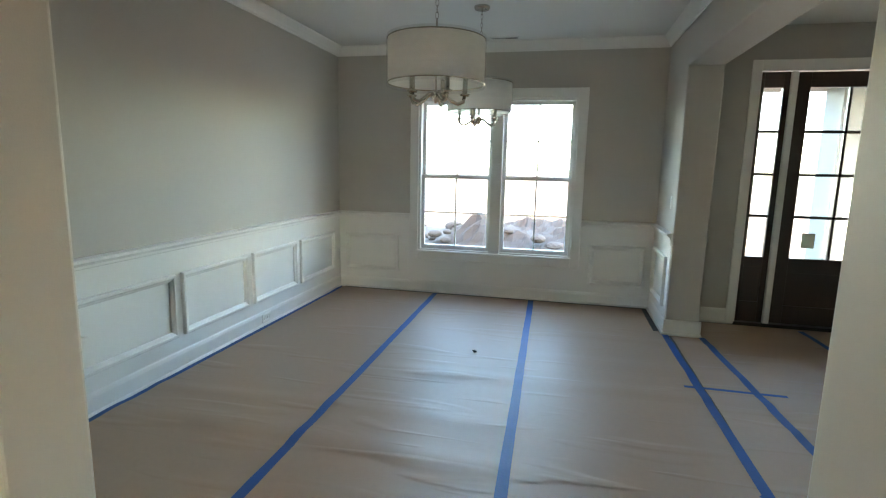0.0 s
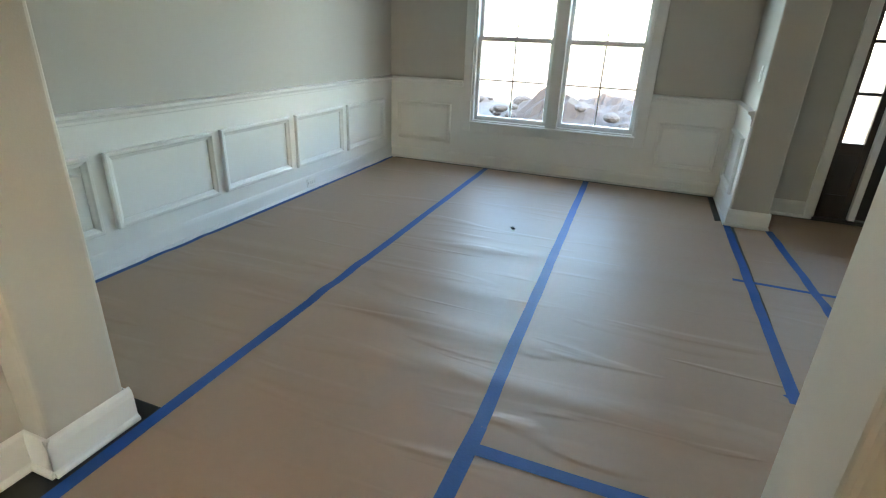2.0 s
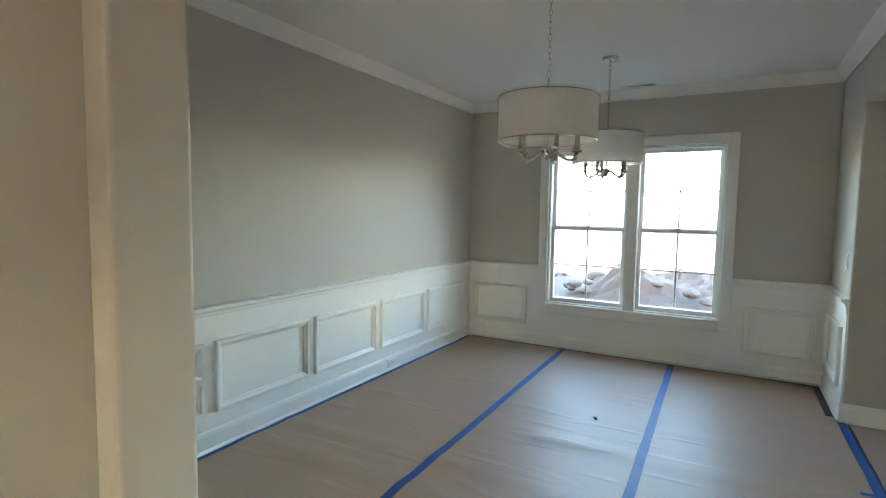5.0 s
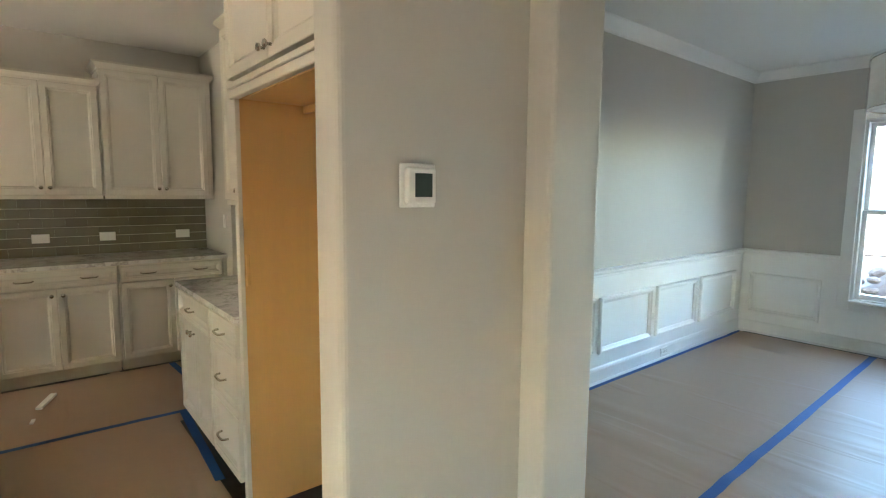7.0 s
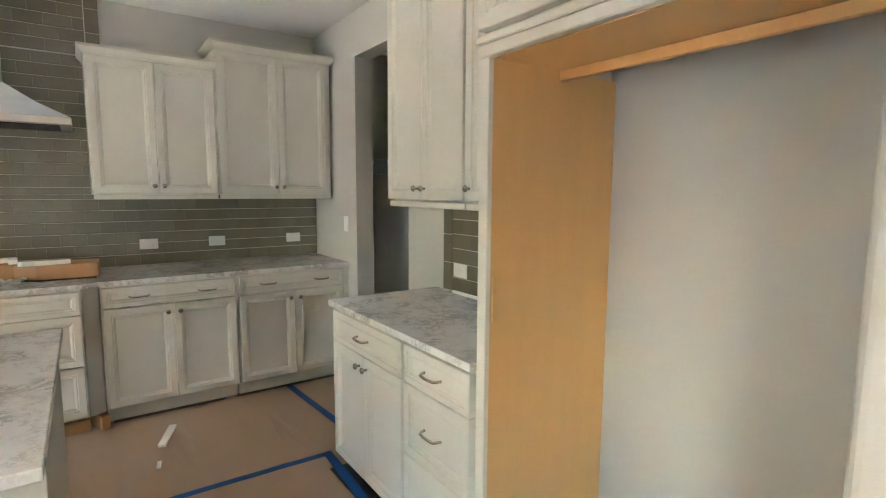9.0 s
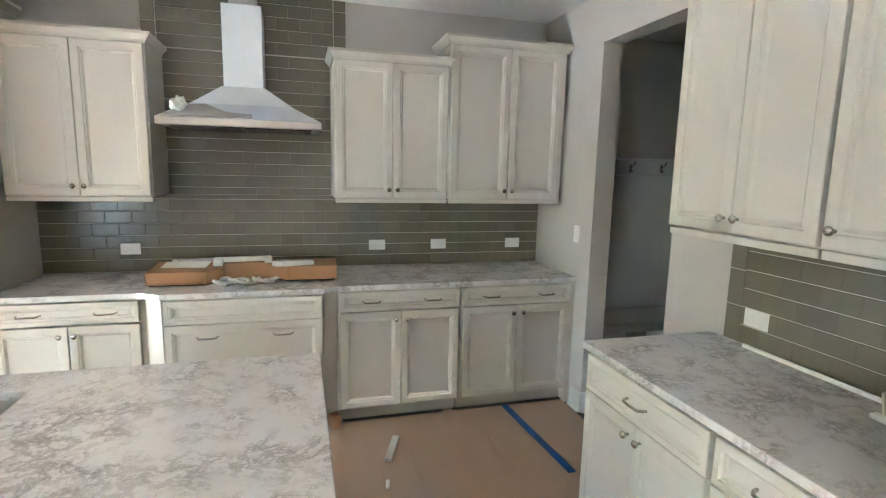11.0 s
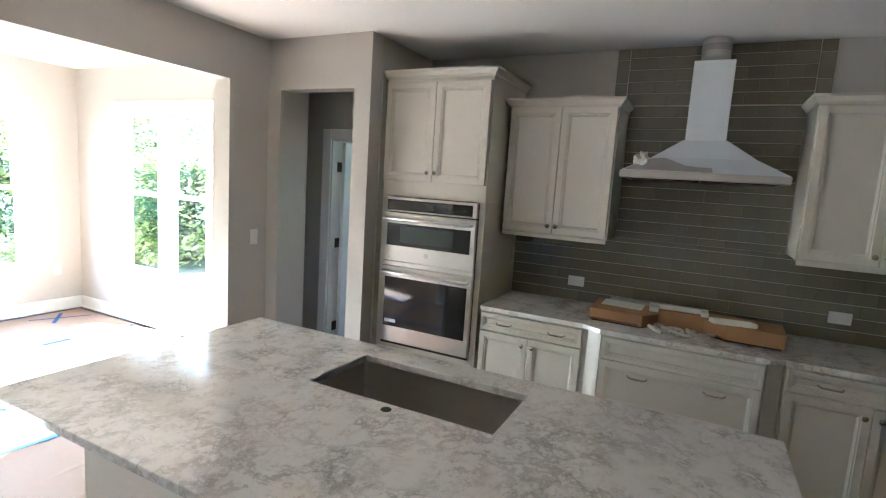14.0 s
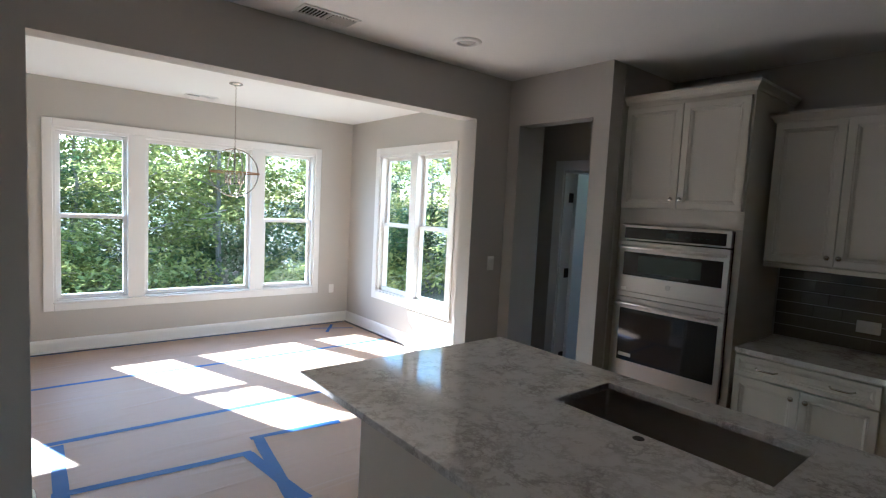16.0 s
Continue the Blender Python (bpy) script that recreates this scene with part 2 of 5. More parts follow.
def prism(points, z0, z1, bev=0.0):
    """A level outline raised from z0 to z1."""
    bm = bmesh.new()
    lo = [bm.verts.new((x, y, z0)) for x, y in points]
    hi = [bm.verts.new((x, y, z1)) for x, y in points]
    n = len(points)
    bm.faces.new(lo[::-1])
    bm.faces.new(hi)
    for i in range(n):
        bm.faces.new((lo[i], lo[(i + 1) % n], hi[(i + 1) % n], hi[i]))
    if bev:
        bmesh.ops.bevel(bm, geom=list(bm.edges), offset=bev, segments=2, affect="EDGES", profile=0.5)
    return bm


def sweep(profile, a, b, out):
    """A moulding: profile points (proud, up) carried from a to b on a wall whose room side is out."""
    bm = bmesh.new()
    a, b, out = Vector(a), Vector(b), Vector(out)
    rings = [[bm.verts.new(p + out * u + Vector((0, 0, v))) for u, v in profile] for p in (a, b)]
    n = len(profile)
    for i in range(n):
        bm.faces.new((rings[0][i], rings[0][(i + 1) % n], rings[1][(i + 1) % n], rings[1][i]))
    bm.faces.new(rings[0])
    bm.faces.new(rings[1][::-1])
    return bm


def lathe(profile, steps=24, bm=None, centre=(0, 0, 0)):
    """A turned shape about z: points (radius, z)."""
    out = bm if bm is not None else bmesh.new()
    c = Vector(centre)
    rings = [[out.verts.new(c + Vector((r * math.cos(2 * math.pi * k / steps), r * math.sin(2 * math.pi * k / steps), z))) for k in range(steps)] for r, z in profile]
    for p, q in zip(rings, rings[1:]):
        for k in range(steps):
            out.faces.new((p[k], p[(k + 1) % steps], q[(k + 1) % steps], q[k]))
    return out


def tube(points, radius, steps=8, closed=False, bm=None):
    """A round bar along points."""
    out = bm if bm is not None else bmesh.new()
    pts = [Vector(p) for p in points]
    n = len(pts)
    rings = []
    for i, p in enumerate(pts):
        d = (pts[(i + 1) % n] - pts[i - 1]) if closed else (pts[min(i + 1, n - 1)] - pts[max(i - 1, 0)])
        q = d.to_track_quat("Z", "Y")
        rings.append([out.verts.new(p + q @ Vector((radius * math.cos(2 * math.pi * k / steps), radius * math.sin(2 * math.pi * k / steps), 0))) for k in range(steps)])
    pairs = list(zip(rings, rings[1:])) + ([(rings[-1], rings[0])] if closed else [])
    for a, b in pairs:
        for k in range(steps):
            out.faces.new((a[k], a[(k + 1) % steps], b[(k + 1) % steps], b[k]))
    if not closed:
        out.faces.new(rings[0][::-1])
        out.faces.new(rings[-1])
    return out


def ring(radius, thick, axis="Z", centre=(0, 0, 0), steps=40, bm=None):
    pts = []
    for k in range(steps):
        a = 2 * math.pi * k / steps
        u, v = radius * math.cos(a), radius * math.sin(a)
        pts.append(Vector(centre) + Vector({"Z": (u, v, 0), "X": (0, u, v), "Y": (u, 0, v)}[axis]))
    return tube(pts, thick, 6, True, bm)


def open_wall(name, along, a0, a1, d0, d1, z0, z1, holes, material, label):
    """A wall along x or y from a0 to a1, between depths d0 and d1, with holes (a0, a1, z0, z1)."""
    cuts = sorted({a0, a1, *[h[0] for h in holes], *[h[1] for h in holes]})
    bm = bmesh.new()
    for u, v in zip(cuts, cuts[1:]):
        mid = (u + v) / 2
        gaps = sorted((h[2], h[3]) for h in holes if h[0] < mid < h[1])
        z = z0
        for g0, g1 in gaps + [(z1, z1)]:
            if g0 > z:
                box(*((u, v, d0, d1) if along == "x" else (d0, d1, u, v)), z, g0, bm=bm)
            z = max(z, g1)
    bmesh.ops.remove_doubles(bm, verts=bm.verts, dist=1e-5)
    return solo(name, bm, material, label, "wall", kind="structure")


H = 2.74

# ---- the shell ----
WALLP = "greige painted drywall wall, smooth and bare"
open_wall("wall_north", "x", -2.08, 1.86, 7.25, 7.40, -0.05, H, [(-0.97, 0.745, 0.48, 2.18)], WALL, "greige painted dining room wall with a wide double window")
open_wall("wall_west", "y", 2.81, 7.25, -2.08, -1.93, -0.05, H, [], WALL, WALLP)
open_wall("wall_foyer", "x", 1.86, 4.6, 6.95, 7.10, -0.05, H, [(2.30, 3.53, -0.05, 2.36)], WALL, "greige painted foyer wall around the front door")
open_wall("wall_kitchen_north", "x", -5.2, -2.08, 2.58, 2.72, -0.05, H, [(-4.25, -3.50, -0.05, 2.43)], WALL, "greige painted kitchen wall with a plain cased doorway")
open_wall("wall_range", "y", -1.70, 2.58, -5.2, -5.06, -0.05, H, [], WALL, "greige painted kitchen wall behind the range hood")
open_wall("wall_return", "y", -2.65, -1.69, -4.35, -4.21, -0.05, H, [(-2.53, -1.83, -0.05, 2.365)], WALL, "greige painted wall with a narrow doorway beside the ovens")
open_wall("wall_recess", "x", -5.06, -4.35, -1.81, -1.683, -0.05, H, [], WALL, WALLP)
open_wall("wall_jamb", "x", -4.52, -4.35, -2.65, -2.53, -0.05, H, [], WALL, "greige painted thick side of the narrow doorway")
open_wall("wall_vestibule", "y", -3.1, -1.81, -5.14, -5.0, -0.05, H, [(-2.66, -1.93, -0.05, 2.07)], WALL, "greige painted wall of a small passage with a door")
# the second hole is for an added, unseen window that lets sun in
open_wall("wall_header", "x", -4.60, 4.6, -2.80, -2.65, -0.05, H, [(-3.84, -1.07, -0.05, 2.38), (1.7, 2.8, 0.6, 1.6)], WALL, "greige painted wall with a wide opening to the breakfast room")
open_wall("wall_nook_west", "y", -6.0, -2.80, -4.75, -4.60, -0.05, H, [(-5.24, -3.827, 0.54, 2.285)], WALL, "pale greige breakfast room wall with a double window")
open_wall("wall_nook_south", "x", -4.75, 0.7, -6.15, -6.0, -0.05, H, [(-4.06, -1.28, 0.51, 2.273), (-0.30, 0.15, 0.06, 2.05)], WALL, "pale greige breakfast room wall with three joined windows")
open_wall("wall_nook_east", "y", -6.15, -2.80, 0.7, 0.85, -0.05, H, [], WALL, WALLP)
open_wall("wall_living_east", "y", -2.65, 7.10, 4.6, 4.75, -0.05, H, [], WALL, WALLP)
# unseen wall, added to keep living room light out of the foyer
open_wall("wall_foyer_screen", "x", 1.86, 4.6, 2.60, 2.75, -0.05, H, [], WALL, WALLP)
# the gap in the unseen west wall is added to light the door
solo("wall_bath", boxes([(-7.0, -5.14, -3.25, -3.1, -0.05, H), (-7.0, -5.2, -1.4, -1.25, -0.05, H), (-7.15, -7.0, -3.25, -3.05, -0.05, H), (-7.15, -7.0, -1.45, -1.25, -0.05, H), (-7.15, -7.0, -3.05, -1.45, -0.05, 1.5), (-7.15, -7.0, -3.05, -1.45, 2.3, H), (-5.0, -4.75, -3.1, -2.95, -0.05, H)]), WALL, "pale walls of the small room beyond the passage, opened for daylight", "wall", kind="structure")
open_wall("wall_mudroom_west", "y", 2.58, 4.5, -5.3, -5.2, -0.05, H, [], WALL, "grey painted mudroom wall above the coat hooks")
open_wall("wall_mudroom_north", "x", -5.2, -2.9, 4.4, 4.5, -0.05, H, [], WALL, "grey painted end wall of the mudroom")
open_wall("wall_mudroom_east", "y", 2.72, 4.4, -3.0, -2.9, -0.05, H, [], WALL, "grey painted mudroom wall")

# posts and walls with rounded plaster corners
solo("wall_post", box(-2.08, -0.748, 2.54, 2.81, -0.05, H + 0.02, 0.018, 3), WALL, "greige wall end with rounded plaster corners", "wall", kind="structure")
solo("wall_post_east", box(1.178, 1.86, 2.54, 2.81, -0.05, H + 0.02, 0.018, 3), WALL, "greige wall end with rounded plaster corners", "wall", kind="structure")
solo("wall_thermostat", box(-0.995, -0.855, 1.835, 2.56, -0.05, H + 0.02, 0.024, 4), WALL, "greige wall end with rounded corners and a thermostat", "wall", kind="structure")
solo("wall_hall_east", box(1.32, 1.46, 0.6, 2.56, -0.05, H + 0.02, 0.02, 3), WALL, WALLP, "wall", kind="structure")
solo("wall_stub", box(1.58, 1.86, 6.38, 7.25, -0.05, H + 0.02, 0.012, 2), WALL, "greige square column at the end of the dining room", "wall", kind="structure")
solo("beam_dining", box(1.58, 1.86, 2.81, 6.40, 2.31, H + 0.02, 0.012, 2), WALL, "greige dropped beam between dining room and foyer", "beam", kind="structure")
solo("beam_hall", box(-0.77, 1.185, 2.54, 2.81, 2.42, H + 0.02, 0.012, 2), WALL, "greige header over the dining room opening", "beam", kind="structure")
solo("ceiling", prism([(-4.75, -6.15), (0.85, -6.15), (0.85, -2.80), (4.75, -2.80), (4.75, 7.40), (-7.15, 7.40), (-7.15, -3.25), (-4.75, -3.25)], H, H + 0.2), CEIL, "flat white painted ceiling", "ceiling", kind="structure")
# unseen mass, made tall enough to throw shade over the yard
solo("roof", prism([(-7.4, -2.8), (5.0, -2.8), (5.0, 7.6), (-7.4, 7.6)], H + 0.21, 5.6), DIRT, "unseen block above the rooms, raised to shade the front yard", "roof", kind="structure")
solo("floor", prism([(-4.75, -6.15), (0.85, -6.15), (0.85, -2.80), (4.75, -2.80), (4.75, 7.40), (-7.15, 7.40), (-7.15, -3.25), (-4.75, -3.25)], -0.25, -0.012), OAK, "dark stained floorboards showing at the edges", "floor", kind="structure")


# ---- paper on the floors ----
def paper_z(x, y):
    w = noise.noise(Vector((x * 0.5 + 3, y * 4.5, 0.3)))
    ridge = max(0.0, w - 0.18) * 0.031
    gate = 0.5 + 0.5 * noise.noise(Vector((x * 0.8, y * 0.6, 7.1)))
    return ridge * gate + 0.002 * noise.noise(Vector((x * 2.3, y * 2.3, 4.0)))


def sheet(label, x0, x1, y0, y1, step=0.05):
    bm = bmesh.new()
    nx, ny = max(1, round((x1 - x0) / step)), max(1, round((y1 - y0) / step))
    g = []
    for i in range(nx + 1):
        row = []
        for j in range(ny + 1):
            x, y = x0 + (x1 - x0) * i / nx, y0 + (y1 - y0) * j / ny
            if i in (0, nx):
                x += 0.006 * noise.noise(Vector((x * 3, y * 3, 1)))
            row.append(bm.verts.new((x, y, 0.002 + paper_z(x, y))))
        g.append(row)
    for i in range(nx):
        for j in range(ny):
            bm.faces.new((g[i][j], g[i + 1][j], g[i + 1][j + 1], g[i][j + 1]))
    ob = solo("floor_paper", bm, PAPER, label, "floor paper", smooth=True, group="protective floor paper")
    return ob


sheet("brown kraft paper laid over the dining room floor, wrinkled", -1.885, -0.70, 2.90, 7.205, 0.04)
sheet("brown kraft paper laid over the dining room floor, wrinkled", -0.70, 1.61, 2.3, 7.205, 0.04)
sheet("brown kraft paper over the foyer floor", 1.63, 4.55, 2.9, 6.88, 0.08)
sheet("brown kraft paper over the hall floor", -0.70, 1.27, -2.6, 2.3, 0.08)
# out of view; added as a reflector for sun on the floor
sheet("unseen brown kraft paper, added to bounce sun in the living room", 1.47, 4.5, -2.6, 2.5, 0.12)
sheet("brown kraft paper over the kitchen floor", -4.545, -0.70, -2.6, 1.90, 0.06)
sheet("brown kraft paper over the breakfast room floor", -4.53, 0.6, -5.94, -2.6, 0.06)
sheet("brown kraft paper in front of the doorway", -4.53, -3.19, 1.90, 2.545, 0.06)


def tape(x0, y0, x1, y1, width=0.05, lift=0.0045):
    a, b = Vector((x0, y0)), Vector((x1, y1))
    d = (b - a).normalized()
    s = Vector((-d.y, d.x)) * width / 2
    n = max(2, int((b - a).length / 0.05))
    bm = bmesh.new()
    rows = []
    for i in range(n + 1):
        p = a + (b - a) * i / n
        wob = 1 + 0.10 * noise.noise(Vector((p.x * 5, p.y * 5, 2)))
        off = d.orthogonal() * 0.004 * noise.noise(Vector((p.x * 1.3, p.y * 1.3, 9)))
        rows.append([bm.verts.new((q.x, q.y, lift + paper_z(q.x, q.y))) for q in (p + off + s * wob, p + off, p + off - s * wob)])
    for r, t in zip(rows, rows[1:]):
        for k in (0, 1):
            bm.faces.new((r[k], r[k + 1], t[k + 1], t[k]))
    return solo("tape_strip", bm, TAPE, "blue masking tape stuck along a seam of the floor paper", "tape", group="masking tape on the floor", smooth=True)


for row in ((-0.735, 7.20, -0.668, 2.35, 0.055), (0.35, 7.20, 0.437, 3.3, 0.058), (0.437, 3.3, 0.43, 2.2, 0.062), (1.578, 6.55, 1.605, 3.95, 0.055), (1.885, 6.36, 2.0, 4.2, 0.055),
            (1.50, 5.205, 2.13, 5.205, 0.035), (2.84, 6.82, 2.91, 5.6, 0.05), (0.41, 3.18, 1.55, 3.18, 0.055), (0.95, 2.75, 0.98, 3.02, 0.05),
            (-1.885, 7.15, -1.885, 2.98, 0.04), (-1.80, 7.205, 1.5, 7.205, 0.012), (1.585, 4.02, 1.66, 3.93, 0.06),
            (-3.34, 1.97, -3.37, 0.2, 0.045), (-3.36, 1.955, -2.3, 1.90, 0.05), (-4.55, 0.95, -4.55, 2.5, 0.03),
            (-4.53, 2.10, -3.6, 2.16, 0.05), (-1.06, -4.85, -4.5, -4.86, 0.05), (-1.06, -3.665, -3.2, -3.63, 0.055), (-1.15, -2.94, -2.2, -2.865, 0.055), (-2.25, -3.05, -2.9, -2.98, 0.055),
            (-2.17, -2.86, -2.26, -2.15, 0.075), (-2.30, -3.05, -2.20, -2.2, 0.075), (-1.20, -3.62, -1.19, -2.7, 0.075), (-4.5, -5.925, -1.0, -5.935, 0.02),
            (-4.45, -5.55, -3.95, -5.78, 0.035), (-4.3, -5.85, -4.05, -5.5, 0.04)):
    tape(*row)


# ---- mouldings ----
BASE = [(0, 0), (0.028, 0), (0.028, 0.010), (0.024, 0.019), (0.016, 0.023), (0.016, 0.105), (0.012, 0.125), (0.006, 0.136), (0, 0.14)]
RAIL = [(0, 0), (0.012, 0.0), (0.012, 0.05), (0.02, 0.056), (0.02, 0.07), (0.03, 0.082), (0.046, 0.09), (0.046, 0.108), (0, 0.115)]
CROWN = [(0, 0), (0.010, 0), (0.013, 0.017), (0.033, 0.042), (0.062, 0.071), (0.075, 0.084), (0.079, 0.098), (0, 0.098)]


def mould(name, profile, a, b, out, z, label, category):
    return solo(name, sweep(profile, (*a, z), (*b, z), (*out, 0)), TRIM, label, category, kind="structure")


def base(a, b, out):
    mould("baseboard", BASE, a, b, out, 0.0, "white painted baseboard with a stepped top", "baseboard")


tape(-1.898, 2.86, -1.898, 7.22, 0.022)
for a, b, out in (((-1.93, 2.81), (-1.93, 7.25), (1, 0)), ((-1.93, 7.25), (1.58, 7.25), (0, -1)), ((1.58, 7.25), (1.58, 6.364), (-1, 0)), ((1.564, 6.38), (1.876, 6.38), (0, -1)),
                  ((1.86, 6.364), (1.86, 6.95), (1, 0)), ((1.86, 6.95), (2.24, 6.95), (0, -1)), ((-0.748, 2.524), (-0.748, 2.826), (1, 0)), ((-0.855, 2.54), (-0.732, 2.54), (0, -1)),
                  ((-0.855, 1.819), (-0.855, 2.54), (1, 0)), ((-0.995, 1.835), (-0.839, 1.835), (0, -1)), ((-0.748, 2.81), (-1.93, 2.81), (0, 1)), ((1.178, 2.826), (1.178, 2.524), (-1, 0)), ((1.32, 0.6), (1.32, 2.54), (-1, 0)), ((1.162, 2.54), (1.32, 2.54), (0, -1)), ((1.876, 2.81), (1.162, 2.81), (0, 1)),
                  ((-4.60, -6.0), (0.7, -6.0), (0, 1)), ((-4.60, -2.8), (-4.60, -6.0), (1, 0)), ((-3.824, -2.65), (-4.21, -2.65), (0, 1)), ((-3.84, -2.816), (-3.84, -2.634), (1, 0)), ((-1.07, -2.634), (-1.07, -2.816), (-1, 0)), ((4.6, -2.65), (-1.086, -2.65), (0, 1)),
                  ((-4.21, -2.65), (-4.21, -2.53), (1, 0)), ((-4.21, -1.83), (-4.21, -1.70), (1, 0)), ((-4.38, 2.58), (-4.234, 2.58), (0, -1)), ((-4.25, 2.564), (-4.25, 2.72), (1, 0)), ((-4.5, 2.72), (-4.25, 2.72), (0, 1))):
    base(a, b, out)
for a, b, out in (((-1.93, 2.81), (-1.93, 7.25), (1, 0)), ((-1.93, 7.25), (1.58, 7.25), (0, -1)), ((1.58, 7.25), (1.58, 2.81), (-1, 0)), ((1.58, 2.81), (-1.93, 2.81), (0, 1))):
    mould("crown_moulding", CROWN, a, b, out, H - 0.098, "white crown moulding along the dining room ceiling", "moulding")
for a, b, out in (((-1.93, 2.81), (-1.93, 7.25), (1, 0)), ((-1.93, 7.25), (-1.063, 7.25), (0, -1)), ((0.838, 7.25), (1.58, 7.25), (0, -1)), ((1.58, 7.25), (1.58, 6.40), (-1, 0)), ((-0.78, 2.81), (-1.93, 2.81), (0, 1))):
    mould("chair_rail", RAIL, a, b, out, 0.795, "white chair rail with a stepped profile", "moulding")
# painted wainscot boards below the rail
solo("wainscot_west", box(-1.93, -1.924, 2.815, 7.245, 0.0, 0.80), TRIM, "white painted wainscot below the chair rail", "wainscot", kind="structure")
solo("wainscot_north", prism([(-1.924, 0), (1.574, 0), (1.574, 0.80), (0.838, 0.80), (0.838, 0.39), (-1.063, 0.39), (-1.063, 0.80), (-1.924, 0.80)], -7.25, -7.244), TRIM, "white painted wainscot below the chair rail and window", "wainscot", pose(0, 0, 0, 90), kind="structure")
solo("wainscot_east", box(1.574, 1.58, 6.40, 7.244, 0, 0.80), TRIM, "white painted wainscot on the side of the column", "wainscot", kind="structure")


def picture_frame(m, w, h):
    """A rectangle of moulding on the wainscot, mitred; local x along the wall, front to -y."""
    bm = bmesh.new()
    prof = ((0.0, 0.0), (0.0, -0.020), (0.006, -0.028), (0.022, -0.028), (0.030, -0.019), (0.044, -0.012), (0.048, -0.008), (0.048, 0.0))
    loops = [[bm.verts.new(v) for v in ((i, d, i), (w - i, d, i), (w - i, d, h - i), (i, d, h - i))] for i, d in prof]
    for p, q in zip(loops, loops[1:]):
        for k in range(4):
            bm.faces.new((p[k], p[(k + 1) % 4], q[(k + 1) % 4], q[k]))
    return solo("panel_moulding", bm, TRIM, "white rectangular panel moulding on the wainscot", "moulding", m, kind="structure")


for y0, y1 in ((2.88, 3.65), (3.735, 4.53), (4.595, 5.365), (5.44, 6.185), (6.265, 7.06)):
    picture_frame(pose(-1.924, y0, 0.24, 0, 0, 90), y1 - y0, 0.445)
for x0, x1 in ((-1.85, -1.19), (0.94, 1.50)):
    picture_frame(pose(x0, 7.244, 0.225), x1 - x0, 0.43)
picture_frame(pose(1.574, 7.12, 0.225, 0, 0, -90), 0.62, 0.46)


# ---- windows ----
def window(name, m, units, h, casing=0.09, grille=None, label="", fixed=()):
    """Joined sash windows. Local x along the wall, room side -y, z from the opening's foot. units: (x0, x1) of each."""
    w = units[-1][1]
    root = thing(name, m, label, "window", kind="structure")
    part("window_frame", boxes([(-0.004, 0.03, 0.0, 0.14, 0, h), (w - 0.03, w + 0.004, 0.0, 0.14, 0, h), (0.03, w - 0.03, 0.0, 0.14, h - 0.03, h + 0.004), (0.03, w - 0.03, 0.0, 0.14, -0.004, 0.03)], 0.003), TRIM, root)
    for x0, x1, z0, z1 in ((-casing, 0.004, -casing, h + casing), (w - 0.004, w + casing, -casing, h + casing), (0.004, w - 0.004, h - 0.004, h + casing), (0.004, w - 0.004, -casing, 0.004)):
        part("casing", box(x0, x1, -0.02, 0.0, z0, z1, 0.004), TRIM, root)
    part("window_sill", box(0.0, w, -0.03, 0.03, -0.006, 0.016, 0.004), TRIM, root)
    for (a0, a1), (b0, b1) in zip(units, units[1:]):
        part("mullion", box(a1, b0, -0.012, 0.13, 0.004, h - 0.004, 0.004), TRIM, root)
    for k, (x0, x1) in enumerate(units):
        lo, hi = x0 + 0.03 * (k == 0), x1 - 0.03 * (k == len(units) - 1)
        spans = [(0.03, h - 0.03, 0.05)] if k in fixed else [(0.03, h / 2 + 0.018, 0.045), (h / 2 - 0.018, h - 0.03, 0.085)]
        for z0, z1, d in spans:
            s = 0.038
            sash = part("sash", boxes([(lo, lo + s, d, d + 0.035, z0, z1), (hi - s, hi, d, d + 0.035, z0, z1), (lo + s, hi - s, d, d + 0.035, z0, z0 + s + 0.008), (lo + s, hi - s, d, d + 0.035, z1 - s, z1)], 0.003), TRIM, root)
            pane = part("pane", box(lo + s - 0.004, hi - s + 0.004, d + 0.014, d + 0.018, z0 + s, z1 - s + 0.004), GLASS, sash)
            pane.visible_shadow = False
            if grille:
                cx, cz = (lo + hi) / 2, (z0 + z1) / 2
                part("grille", boxes([(cx - 0.008, cx + 0.008, d + 0.012, d + 0.022, z0 + s, z1 - s), (lo + s, hi - s, d + 0.012, d + 0.022, cz - 0.008, cz + 0.008)]), TRIM, sash)
        if k not in fixed:
            part("sash_lock", box((lo + hi) / 2 - 0.03, (lo + hi) / 2 + 0.03, 0.03, 0.05, h / 2 + 0.018, h / 2 + 0.032, 0.003), TRIM, root)
    return root


window("window_1", pose(-0.97, 7.25, 0.48), [(0, 0.82), (0.94, 1.715)], 1.70, 0.092, True, "white double sash window with thin grilles in the dining room")
window("window_2", pose(-1.28, -6.0, 0.51, 0, 0, 180), [(0, 0.645), (0.809, 1.944), (2.109, 2.78)], 1.763, 0.08, None, "white triple window, fixed in the middle with sashes beside it", fixed=(1,))
window("window_3", pose(-4.60, -5.24, 0.54, 0, 0, 90), [(0, 0.67), (0.80, 1.413)], 1.745, 0.088, None, "white double sash window in the breakfast room")
# out of view; added and sized to brighten the hall and kitchen
window("window_5", pose(2.8, -2.65, 0.60, 0, 0, 180), [(0, 1.1)], 1.0, 0.09, None, "unseen white sash window, added to light the hall and kitchen")
